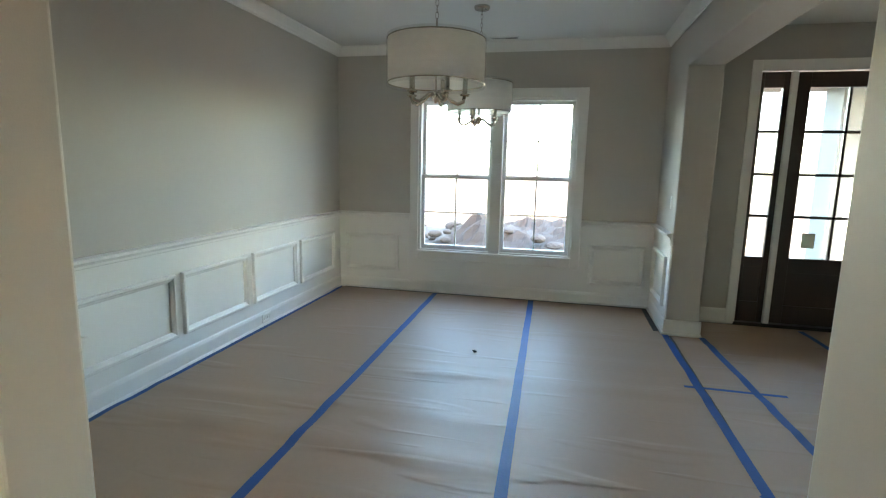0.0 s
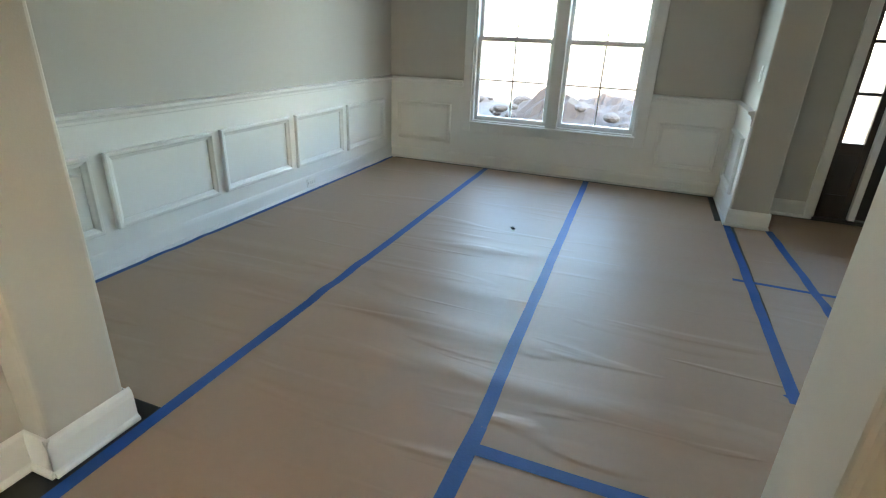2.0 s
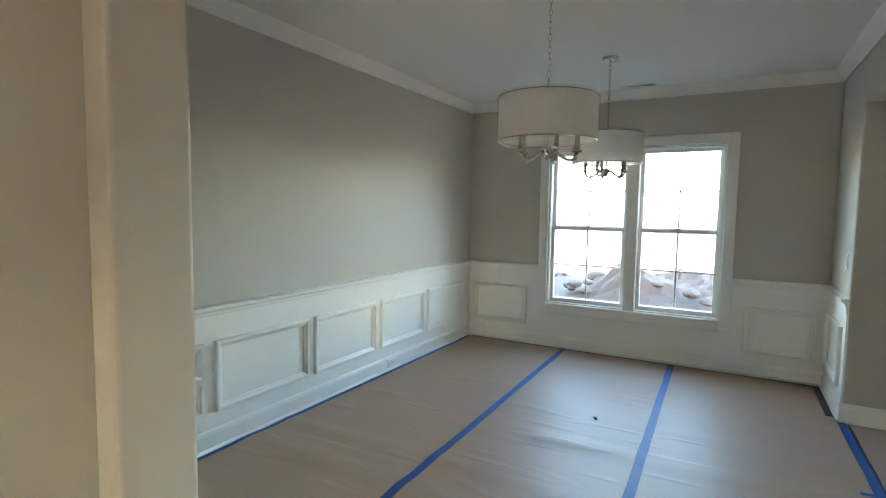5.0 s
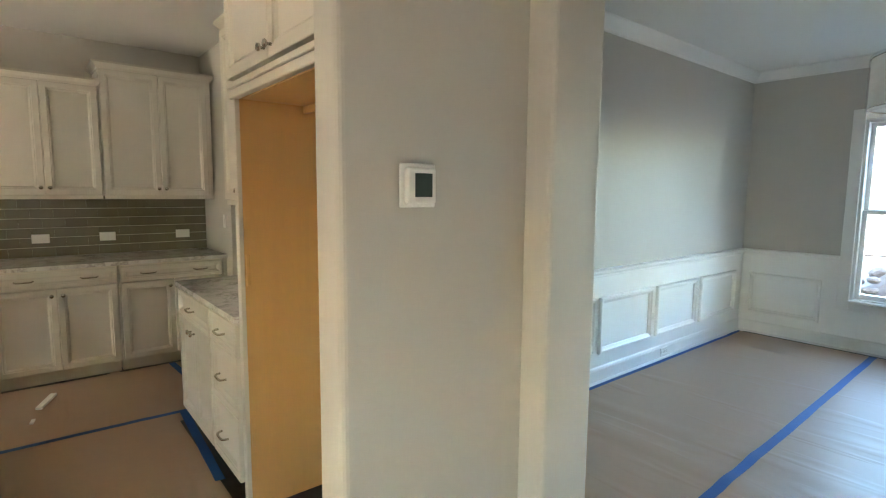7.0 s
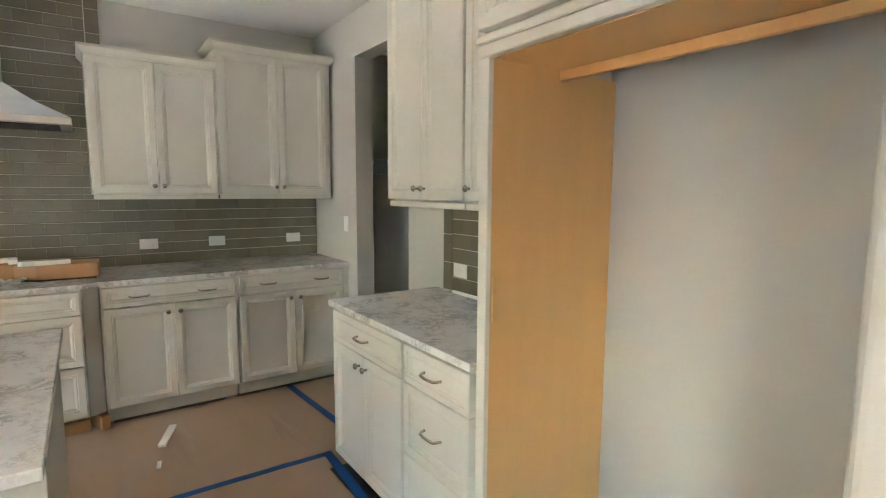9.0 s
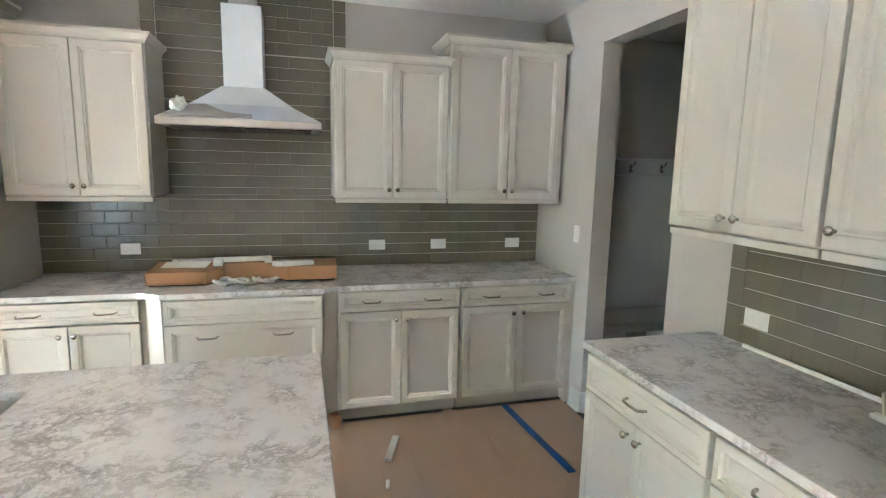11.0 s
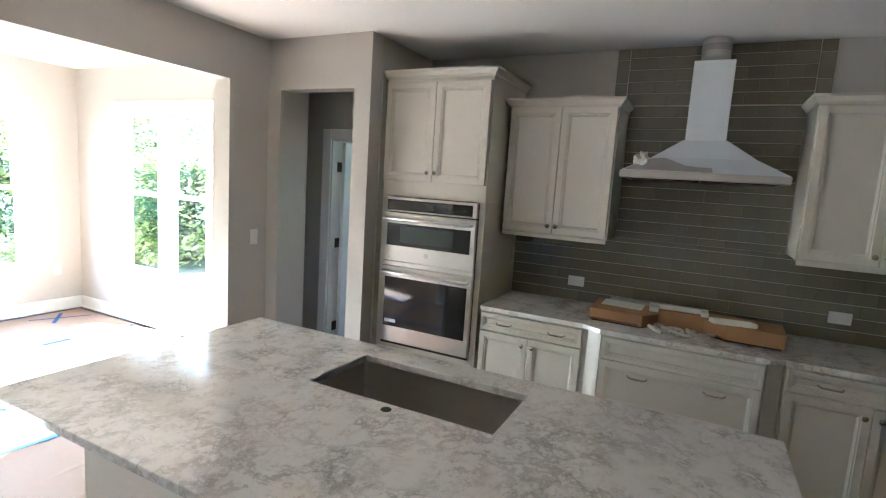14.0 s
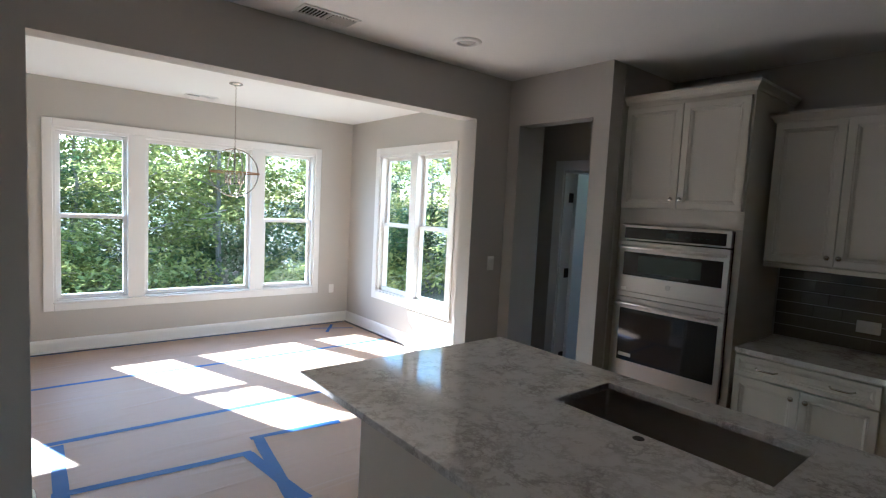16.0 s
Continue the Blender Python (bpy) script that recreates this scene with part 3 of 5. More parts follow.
window("window_4", pose(0.15, -6.0, 0.06, 0, 0, 180), [(0, 0.45)], 1.99, 0.09, None, "white glazed door panel beside the breakfast windows", fixed=(0,))


# ---- front door ----
def front_door():
    root = thing("door_1", pose(2.30, 6.95, 0.0), "dark stained front door with eight panes, closed, with a sidelight", "door", kind="structure")
    w, h = 1.23, 2.36
    for x0, x1, z0, z1 in ((-0.07, 0.012, 0, h + 0.085), (0.012, w, h - 0.012, h + 0.085), (w - 0.012, w + 0.08, 0, h + 0.085)):
        part("casing", box(x0, x1, -0.022, 0.0, z0, z1, 0.004), TRIM, root)
    part("jamb", boxes([(0.262, 0.312, -0.012, 0.12, 0.02, h), (w - 0.03, w, -0.002, 0.12, 0.02, h)], 0.003), TRIM, root)
    part("threshold", box(0.0, w, -0.03, 0.14, -0.01, 0.022, 0.004), BRONZE, root, "dark bronze threshold")
    # sidelight
    side = part("sidelight", boxes([(0.0, 0.055, 0.03, 0.075, 0.02, h - 0.012), (0.212, 0.262, 0.03, 0.075, 0.02, h - 0.012), (0.055, 0.212, 0.03, 0.075, 0.02, 0.22), (0.055, 0.212, 0.03, 0.075, 0.56, 0.66), (0.055, 0.212, 0.03, 0.075, 2.21, h - 0.012)], 0.003), DOORWOOD, root)
    part("sidelight_panel", box(0.05, 0.217, 0.045, 0.065, 0.215, 0.565, 0.004), DOORWOOD, side)
    for k in range(4):
        z = 0.66 + k * 0.3875
        p = part("pane", box(0.055, 0.212, 0.05, 0.054, z, z + 0.3875), GLASS, side)
        p.visible_shadow = False
        if k:
            part("glazing_bar", box(0.055, 0.212, 0.035, 0.07, z - 0.014, z + 0.014, 0.004), DOORWOOD, side)
    # leaf
    x0, x1 = 0.316, w - 0.034
    leaf = part("leaf", boxes([(x0, x0 + 0.115, 0.03, 0.075, 0.024, h - 0.016), (x1 - 0.115, x1, 0.03, 0.075, 0.024, h - 0.016), (x0 + 0.115, x1 - 0.115, 0.03, 0.075, 0.024, 0.2), (x0 + 0.115, x1 - 0.115, 0.03, 0.075, 0.52, 0.66), (x0 + 0.115, x1 - 0.115, 0.03, 0.075, 2.21, h - 0.016)], 0.003), DOORWOOD, root)
    part("door_panel", box(x0 + 0.11, x1 - 0.11, 0.045, 0.068, 0.195, 0.525, 0.004), DOORWOOD, leaf)
    gx0, gx1 = x0 + 0.115, x1 - 0.115
    cx = (gx0 + gx1) / 2
    for k in range(4):
        z = 0.66 + k * 0.3875
        for a, b in ((gx0, cx), (cx, gx1)):
            p = part("pane", box(a, b, 0.05, 0.054, z, z + 0.3875), GLASS, leaf)
            p.visible_shadow = False
        if k:
            part("glazing_bar", box(gx0, gx1, 0.035, 0.07, z - 0.013, z + 0.013, 0.004), DOORWOOD, leaf)
    part("glazing_bar", box(cx - 0.013, cx + 0.013, 0.035, 0.07, 0.66, 2.21, 0.004), DOORWOOD, leaf)
    part("sticker", box(gx0 + 0.09, gx0 + 0.2, 0.0475, 0.0495, 0.76, 0.9), PLASTIC, leaf, "white paper sticker on the glass")
    for z in (0.95, 1.55):
        part("latch", box(0.300, 0.318, 0.02, 0.032, z, z + 0.07, 0.003), NICKEL, root)


front_door()
solo("porch_ceiling", box(1.9, 5.4, 7.41, 9.6, 2.52, 2.62), PORCH_GREY, "grey ceiling of the front porch", "porch", kind="structure")
post = thing("porch_column", pose(4.12, 9.2, -0.4), "square grey porch column wrapped in creased plastic", "column")
part("shaft", box(-0.24, 0.24, -0.24, 0.24, 0, 2.92, 0.01), PORCH_GREY, post)
crease = bmesh.new()
for k in range(60):
    z = 2.9 * k / 59
    ringv = [crease.verts.new((x * (1 + 0.05 * noise.noise(Vector((x * 9, z * 3, 1)))), y * (1 + 0.05 * noise.noise(Vector((y * 9, z * 3, 5)))), z)) for x, y in ((-0.26, -0.26), (-0.1, -0.27), (0.07, -0.262), (0.26, -0.26), (0.265, 0), (0.26, 0.26), (-0.26, 0.26))]
    if k:
        for i in range(7):
            crease.faces.new((last_ring[i], last_ring[(i + 1) % 7], ringv[(i + 1) % 7], ringv[i]))
    last_ring = ringv
part("plastic_wrap", crease, WRAP, post, "creased clear plastic wrap")


# ---- passage door by the ovens ----
def passage_door():
    root = thing("door_2", pose(-5.0, -2.66, 0.0, 0, 0, 90), "white panel door standing open in a white casing", "door", kind="structure")
    w, h = 0.73, 2.07
    for x0, x1, z0, z1 in ((-0.09, 0.006, 0, h + 0.09), (0.006, w - 0.006, h - 0.006, h + 0.09), (w - 0.006, w + 0.09, 0, h + 0.09)):
        part("casing", box(x0, x1, -0.02, 0.0, z0, z1, 0.004), TRIM, root)
    part("jamb", boxes([(-0.004, 0.018, 0.0, 0.14, 0, h), (w - 0.018, w + 0.004, 0.0, 0.14, 0, h), (0.018, w - 0.018, 0.0, 0.14, h - 0.018, h + 0.004)], 0.002), TRIM, root)
    leaf = part("leaf", box(0.024, 0.062, 0.13, 0.85, 0.012, h - 0.02, 0.003), TRIM, root)
    for z in (0.28, 1.1, 1.82):
        part("hinge", boxes([(0.016, 0.026, 0.07, 0.132, z - 0.045, z + 0.045)], 0.002), BRONZE, root, "dark bronze hinge")


passage_door()


# ---- cabinet pieces ----
def panel_front(x0, x1, z0, z1, rail=0.055, bm=None):
    """A recessed-panel front, its back let into the body, proud to -0.021."""
    bm = bm if bm is not None else bmesh.new()
    prof = ((0.0, 0.014), (0.0, -0.018), (0.003, -0.021), (rail - 0.014, -0.021), (rail - 0.010, -0.0155), (rail - 0.003, -0.0155), (rail + 0.001, -0.011), (rail + 0.008, -0.006))
    loops = [[bm.verts.new(v) for v in ((x0 + i, d, z0 + i), (x1 - i, d, z0 + i), (x1 - i, d, z1 - i), (x0 + i, d, z1 - i))] for i, d in prof]
    for p, q in zip(loops, loops[1:]):
        for k in range(4):
            bm.faces.new((p[k], p[(k + 1) % 4], q[(k + 1) % 4], q[k]))
    bm.faces.new(loops[-1])
    bm.faces.new(loops[0][::-1])
    return bm


def knob(x, z, parent):
    bm = lathe([(0.0, 0), (0.006, 0.0), (0.005, 0.014), (0.013, 0.018), (0.015, 0.024), (0.012, 0.029), (0.0, 0.031)], 12)
    bm.transform(Matrix.Translation((x, -0.021, z)) @ Matrix.Rotation(radians(90), 4, "X"))
    part("knob", bm, NICKEL, parent, "satin nickel knob", smooth=True)


def pull(x, z, parent, w=0.11):
    pts = [(x - w / 2, -0.021, z), (x - w / 2 + 0.004, -0.036, z)] + [(x - w / 2 + w * k / 8, -0.046 - 0.006 * math.sin(math.pi * k / 8), z - 0.002) for k in range(1, 8)] + [(x + w / 2 - 0.004, -0.036, z), (x + w / 2, -0.021, z)]
    part("pull", tube(pts, 0.0055, 8), NICKEL, parent, "satin nickel arched pull", smooth=True)


def base_cabinet(m, w, rows, label, depth=0.575, toe=0.075, h=0.885, category="base cabinet"):
    """rows: (kind, x0, x1, z0, z1, pulls); front face at local y = 0."""
    root = thing("base_cabinet", m, label, category, group="kitchen base cabinets")
    part("body", box(0, w, 0.012, depth, 0.105, h, 0.002), CAB, root)
    part("toe_kick", box(0.003, w - 0.003, toe, depth, 0.0, 0.105), CAB, root)
    for kind, x0, x1, z0, z1, pulls in rows:
        f = part("drawer" if kind == "drawer" else "door", panel_front(x0, x1, z0, z1, 0.038 if kind == "drawer" and z1 - z0 < 0.2 else 0.052), CAB, root)
        for px, pz in pulls:
            (pull if kind == "drawer" else knob)(px, pz, f)
    return root


def upper_cabinet(m, w, h, depth, doors, label, knob_low=True, crown=True):
    root = thing("wall_cabinet", m, label, "wall cabinet", group="kitchen wall cabinets")
    part("body", box(0, w, 0.012, depth, 0.0, h - (0.055 if crown else 0), 0.002), CAB, root)
    part("light_rail", box(0.004, w - 0.004, -0.008, 0.012, -0.028, 0.0, 0.003), CAB, root)
    for x0, x1, k in doors:
        d = part("door", panel_front(x0, x1, 0.008, h - 0.066, 0.055), CAB, root)
        if k is not None:
            knob(k, 0.06 if knob_low else h - 0.16, d)
    if crown:
        cornice(root, w, depth, h - 0.06)
    return root


def cornice(root, w, depth, z):
    """A small crown with returns round the top of a cabinet."""
    bm = bmesh.new()
    prof = ((0.0, 0.0), (0.008, 0.0), (0.012, 0.014), (0.03, 0.034), (0.036, 0.04), (0.036, 0.056), (0.0, 0.056))
    loops = []
    for o, u in prof:
        loops.append([bm.verts.new(v) for v in ((-o, depth, z + u), (-o, -o - 0.003, z + u), (w + o, -o - 0.003, z + u), (w + o, depth, z + u))])
    for p, q in zip(loops, loops[1:]):
        for k in range(3):
            bm.faces.new((p[k], p[k + 1], q[k + 1], q[k]))
    part("cornice", bm, CAB, root)


# range wall, base units
FX = -4.41   # face of the base cabinets
D2 = lambda w, z0=0.752, z1=0.872: ("drawer", 0.012, w - 0.012, z0, z1, [(w * 0.26, (z0 + z1) / 2), (w * 0.76, (z0 + z1) / 2)])


def doors2(w, z0=0.12, z1=0.741):
    return [("door", 0.012, w / 2 - 0.002, z0, z1, [(w / 2 - 0.035, z1 - 0.05)]), ("door", w / 2 + 0.002, w - 0.012, z0, z1, [(w / 2 + 0.035, z1 - 0.05)])]


base_cabinet(pose(FX - 0.02, -0.835, 0, 0, 0, 90), 0.72, [D2(0.72), *doors2(0.72)], "off-white base cabinet with a wide drawer over two doors")
base_cabinet(pose(FX + 0.045, 0.0, 0, 0, 0, 90), 0.87, [("drawer", 0.008, 0.862, 0.738, 0.872, []), ("drawer", 0.008, 0.862, 0.43, 0.733, [(0.23, 0.66), (0.64, 0.66)]), ("drawer", 0.008, 0.862, 0.12, 0.425, [(0.23, 0.34), (0.64, 0.34)])], "off-white cooktop cabinet with wide drawers, standing proud", depth=0.64)
solo("corner_filler", prism([(FX - 0.02, -0.115), (FX - 0.02, -0.095), (FX + 0.042, -0.003), (FX - 0.1, -0.003), (FX - 0.1, -0.115)], 0.105, 0.885), CAB, "off-white slanted filler beside the cooktop cabinet", "filler panel", group="slanted fillers")
solo("corner_filler", prism([(FX + 0.042, 0.873), (FX - 0.001, 0.955), (FX - 0.1, 0.955), (FX - 0.1, 0.873)], 0.105, 0.885), CAB, "off-white slanted filler beside the cooktop cabinet", "filler panel", group="slanted fillers")
base_cabinet(pose(FX, 0.96, 0, 0, 0, 90), 0.785, [D2(0.785), *doors2(0.785)], "off-white base cabinet with a wide drawer over two doors")
base_cabinet(pose(FX, 1.75, 0, 0, 0, 90), 0.79, [D2(0.79), *doors2(0.79)], "off-white base cabinet with a wide drawer over two doors")
solo("end_panel", box(-4.985, FX - 0.004, 2.543, 2.577, 0.0, 0.884), CAB, "off-white filler strip between cabinet and wall", "filler panel")
solo("worktop", prism([(-5.05, -0.828), (FX + 0.012, -0.828), (FX + 0.012, -0.125), (FX + 0.075, -0.01), (FX + 0.075, 0.88), (FX + 0.028, 0.955), (FX + 0.028, 2.576), (-5.05, 2.576)], 0.887, 0.917, 0.003), STONE, "grey-white veined stone worktop along the range wall", "worktop")

# wall units
UX = -4.675
upper_cabinet(pose(UX, -0.815, 1.43, 0, 0, 90), 0.735, 0.925, 0.375, [(0.008, 0.366, 0.34), (0.370, 0.727, 0.396)], "off-white two-door wall cabinet with a small crown")
upper_cabinet(pose(UX, 0.966, 1.43, 0, 0, 90), 0.745, 0.925, 0.375, [(0.008, 0.370, 0.344), (0.374, 0.737, 0.40)], "off-white two-door wall cabinet with a small crown")
upper_cabinet(pose(UX + 0.012, 1.715, 1.43, 0, 0, 90), 0.845, 1.07, 0.387, [(0.008, 0.42, 0.394), (0.424, 0.80, 0.45)], "taller off-white two-door wall cabinet with a small crown")


# oven tower
def oven_tower():
    y0, w = -1.675, 0.83
    root = thing("oven_cabinet", pose(-4.40, y0, 0, 0, 0, 90), "tall off-white cabinet built round two wall ovens", "tall cabinet")
    part("top_box", box(0, w, 0.004, 0.65, 1.62, 2.47, 0.002), CAB, root)
    part("side_board", box(0, 0.043, 0.004, 0.65, 0.0, 1.62, 0.002), CAB, root)
    part("side_board", box(w - 0.043, w, 0.004, 0.65, 0.0, 1.62, 0.002), CAB, root)
    part("bottom_box", box(0.04, w - 0.04, 0.004, 0.65, 0.1, 0.50, 0.002), CAB, root)
    part("back_board", box(0.04, w - 0.04, 0.6, 0.65, 0.5, 1.62), CAB, root)
    part("toe_kick", box(0.04, w - 0.04, 0.08, 0.65, 0.0, 0.1), CAB, root)
    for a, b, k in ((0.012, w / 2 - 0.002, w / 2 - 0.03), (w / 2 + 0.002, w - 0.012, w / 2 + 0.03)):
        d = part("door", panel_front(a, b, 1.735, 2.425, 0.055), CAB, root)
        knob(k, 1.80, d)
    part("drawer", panel_front(0.012, w - 0.012, 0.12, 0.475, 0.05), CAB, root)
    cornice(root, w, 0.65, 2.455)


oven_tower()


def wall_oven(m, w, h, micro):
    root = thing("wall_oven", m, "stainless steel microwave oven built into the cabinet" if micro else "stainless steel wall oven with a dark glass door", "oven", group="stacked wall ovens")
    part("body", box(0.03, w - 0.03, 0.0, 0.5, 0.01, h - 0.01), DARKGAP, root)
    top = h
    if micro:
        panel = part("control_panel", box(0, w, -0.03, 0.0, h - 0.105, h, 0.003), STEEL, root)
        part("control_glass", box(0.03, w - 0.03, -0.034, -0.03, h - 0.095, h - 0.018, 0.001), BLACKGLASS, panel, "black glass control strip")
        part("display", box(w * 0.45, w * 0.56, -0.0355, -0.034, h - 0.075, h - 0.04), SCREEN, panel)
        for k in range(5):
            part("button", box(w * (0.62 + k * 0.06), w * (0.65 + k * 0.06), -0.0352, -0.034, h - 0.065, h - 0.058), SCREEN, panel)
        top = h - 0.115
    door = part("door", box(0, w, -0.03, 0.0, 0.0, top, 0.004), STEEL, root)
    g0, g1 = (0.115, top - 0.075) if micro else (0.12, top - 0.08)
    glass = part("door_glass", box(0.035, w - 0.035, -0.033, -0.030, g0, g1, 0.001), BLACKGLASS, door, "dark oven glass")
    if not micro:
        part("trim_band", box(0, w, -0.027, 0.0, h + 0.004, h + 0.038, 0.002), STEEL, root, "plain steel band above the oven door")
    if micro:
        part("inner_window", box(w * 0.20, w * 0.78, -0.0345, -0.033, g0 + 0.03, g1 - 0.02), SCREEN, glass)
        part("badge", lathe([(0, 0), (0.018, 0), (0.018, 0.003), (0, 0.003)], 16), FILM_GREY, door, "round grey badge", m=Matrix.Translation((w / 2, -0.03, 0.065)) @ Matrix.Rotation(radians(90), 4, "X"))
        part("energy_label", box(0.03, 0.07, -0.0315, -0.03, -0.02 + 0.03, 0.03), PLASTIC, door)
    else:
        part("sticker", box(0.05, 0.145, -0.0345, -0.033, g0 + 0.03, g0 + 0.055), PLASTIC, glass, "white sticker on the glass")
    z = top - 0.04
    bar = tube([(0.03, -0.03, z), (0.03, -0.072, z), (0.05, -0.078, z), (w - 0.05, -0.078, z), (w - 0.03, -0.072, z), (w - 0.03, -0.03, z)], 0.0125, 10)
    part("handle", bar, STEEL, door, "steel bar handle", smooth=True)
    part("lower_vent", box(0.01, w - 0.01, -0.012, 0.0, -0.022, -0.002), DARKGAP, root)
    return root


wall_oven(pose(-4.395, -1.63, 1.145, 0, 0, 90), 0.742, 0.470, True)
wall_oven(pose(-4.395, -1.63, 0.53, 0, 0, 90), 0.742, 0.575, False)


# range hood
def range_hood():
    root = thing("range_hood", pose(-5.05, -0.03, 0, 0, 0, 90), "stainless chimney range hood still wrapped in protective film", "range hood")
    w, d, c = 0.915, 0.47, 0.458
    part("rim", box(0, w, -d, 0, 1.848, 1.893, 0.004), STEEL, root)
    part("filter", boxes([(0.06, 0.45, -d + 0.05, -0.05, 1.842, 1.848), (0.465, w - 0.06, -d + 0.05, -0.05, 1.842, 1.848)]), BRONZE, root, "dark grease filter")
    bm = bmesh.new()
    lo = [bm.verts.new(v) for v in ((0.004, -d + 0.004, 1.893), (w - 0.004, -d + 0.004, 1.893), (w - 0.004, 0, 1.893), (0.004, 0, 1.893))]
    mid = [bm.verts.new(v) for v in ((0.17, -d + 0.12, 1.985), (w - 0.17, -d + 0.12, 1.985), (w - 0.17, 0, 1.985), (0.17, 0, 1.985))]
    hi = [bm.verts.new(v) for v in ((c - 0.125, -0.27, 2.10), (c + 0.125, -0.27, 2.10), (c + 0.125, 0, 2.10), (c - 0.125, 0, 2.10))]
    for a, b in ((lo, mid), (mid, hi)):
        for k in range(4):
            bm.faces.new((a[k], a[(k + 1) % 4], b[(k + 1) % 4], b[k]))
    bm.faces.new(hi)
    bm.faces.new(lo[::-1])
    part("canopy", bm, FILM, root, "hood canopy under pale blue film")
    part("chimney", box(c - 0.115, c + 0.115, -0.26, 0, 2.095, 2.585, 0.003), FILM, root, "square flue cover under pale film")
    duct = part("duct", lathe([(0.0, 2.585), (0.083, 2.585), (0.083, 2.62), (0.086, 2.625), (0.083, 2.63), (0.083, 2.735)], 28, None, (c, -0.13, 0)), STEEL, root, "round galvanised duct", smooth=True)
    part("foil_tape", lathe([(0.084, 2.66), (0.0855, 2.66), (0.0855, 2.70), (0.084, 2.70)], 28, None, (c, -0.13, 0)), FILM_GREY, duct)
    random.seed(5)
    film = bmesh.new()
    pts = [(0.03, 1.897), (0.08, 1.925), (0.17, 1.972), (0.25, 1.978), (0.31, 1.955), (0.37, 1.932), (0.43, 1.925), (0.515, 1.922), (0.52, 1.897)]
    vs = [film.verts.new((x, -d + 0.002 + max(0, (z - 1.893)) * 1.27, z)) for x, z in pts]
    vb = [film.verts.new((v.co.x, v.co.y - 0.004, v.co.z + 0.003)) for v in vs]
    film.faces.new(vb)
    for k in range(len(vs)):
        film.faces.new((vs[k], vs[(k + 1) % len(vs)], vb[(k + 1) % len(vb)], vb[k]))
    part("torn_film", film, FILM_GREY, root, "torn grey edge of the protective film")
    crumple = bmesh.new()
    bmesh.ops.create_icosphere(crumple, subdivisions=3, radius=0.045)
    for v in crumple.verts:
        v.co *= 1 + 0.5 * noise.noise(v.co * 40)
    crumple.transform(Matrix.Translation((0.115, -d + 0.07, 1.965)))
    part("crumpled_film", crumple, FOAM, root, "crumpled white ball of film")


range_hood()


# side run, facing the hall
SY = 1.935
base_cabinet(pose(-3.15, SY, 0), 0.70, [("drawer", 0.012, 0.688, 0.722, 0.872, [(0.35, 0.80)]), *doors2(0.70, 0.12, 0.717)], "off-white base cabinet with a drawer over two doors", depth=0.63)
base_cabinet(pose(-2.45, SY, 0), 0.445, [("drawer", 0.01, 0.435, 0.722, 0.872, [(0.22, 0.80)]), ("drawer", 0.01, 0.435, 0.426, 0.717, [(0.22, 0.575)]), ("drawer", 0.01, 0.435, 0.12, 0.421, [(0.22, 0.275)])], "off-white base cabinet with three drawers", depth=0.63)
solo("worktop", prism([(-3.175, SY - 0.03), (-2.002, SY - 0.03), (-2.002, 2.573), (-3.175, 2.573)], 0.887, 0.917, 0.003), STONE, "grey-white veined stone worktop on the side cabinets", "worktop")
upper_cabinet(pose(-3.07, 2.215, 1.42), 0.64, 1.09, 0.36, [(0.008, 0.318, 0.29), (0.322, 0.632, 0.35)], "off-white two-door wall cabinet by the doorway")
upper_cabinet(pose(-2.43, 2.215, 1.42), 0.43, 1.09, 0.36, [(0.008, 0.422, 0.045)], "off-white single-door wall cabinet beside the fridge space")


# fridge space
def fridge_surround():
    root = thing("fridge_cabinet", pose(-2.0, 1.93, 0), "tall off-white cabinet frame round an empty fridge space", "tall cabinet")
    part("side_panel", box(0.022, 0.04, 0.02, 0.605, 0.0, 1.87), PLY, root, "raw golden maple plywood side")
    part("side_board", box(0.0, 0.022, 0.0, 0.605, 0.0, 2.5, 0.002), CAB, root)
    part("edge_strip", box(0.018, 0.042, 0.0, 0.02, 0.0, 1.87, 0.002), CAB, root)
    part("box_bottom", box(0.04, 1.0, 0.03, 0.325, 1.87, 1.89), PLY, root, "raw golden maple plywood underside")
    part("cleat", box(0.04, 1.0, 0.306, 0.328, 1.836, 1.868, 0.002), PLY, root, "golden maple cleat under the cabinet")
    part("body", box(0.022, 1.002, 0.012, 0.33, 1.892, 2.50, 0.002), CAB, root)
    part("valance", boxes([(0.0, 1.002, -0.012, 0.02, 1.868, 1.905), (0.0, 1.002, -0.02, 0.0, 1.905, 1.93)], 0.004), CAB, root)
    for a, b, k in ((0.012, 0.493, 0.463), (0.497, 0.99, 0.527)):
        d = part("door", panel_front(a, b, 1.945, 2.43, 0.055), CAB, root)
        knob(k, 1.985, d)
    for z in (0.38, 1.13):
        part("clip", box(0.04, 0.048, 0.025, 0.04, z - 0.07, z + 0.07, 0.002), PLY, root, "small wooden cleat")
    cornice(root, 1.002, 0.6, 2.46)


fridge_surround()
base((-1.96, 2.54), (-0.995, 2.54), (0, -1))


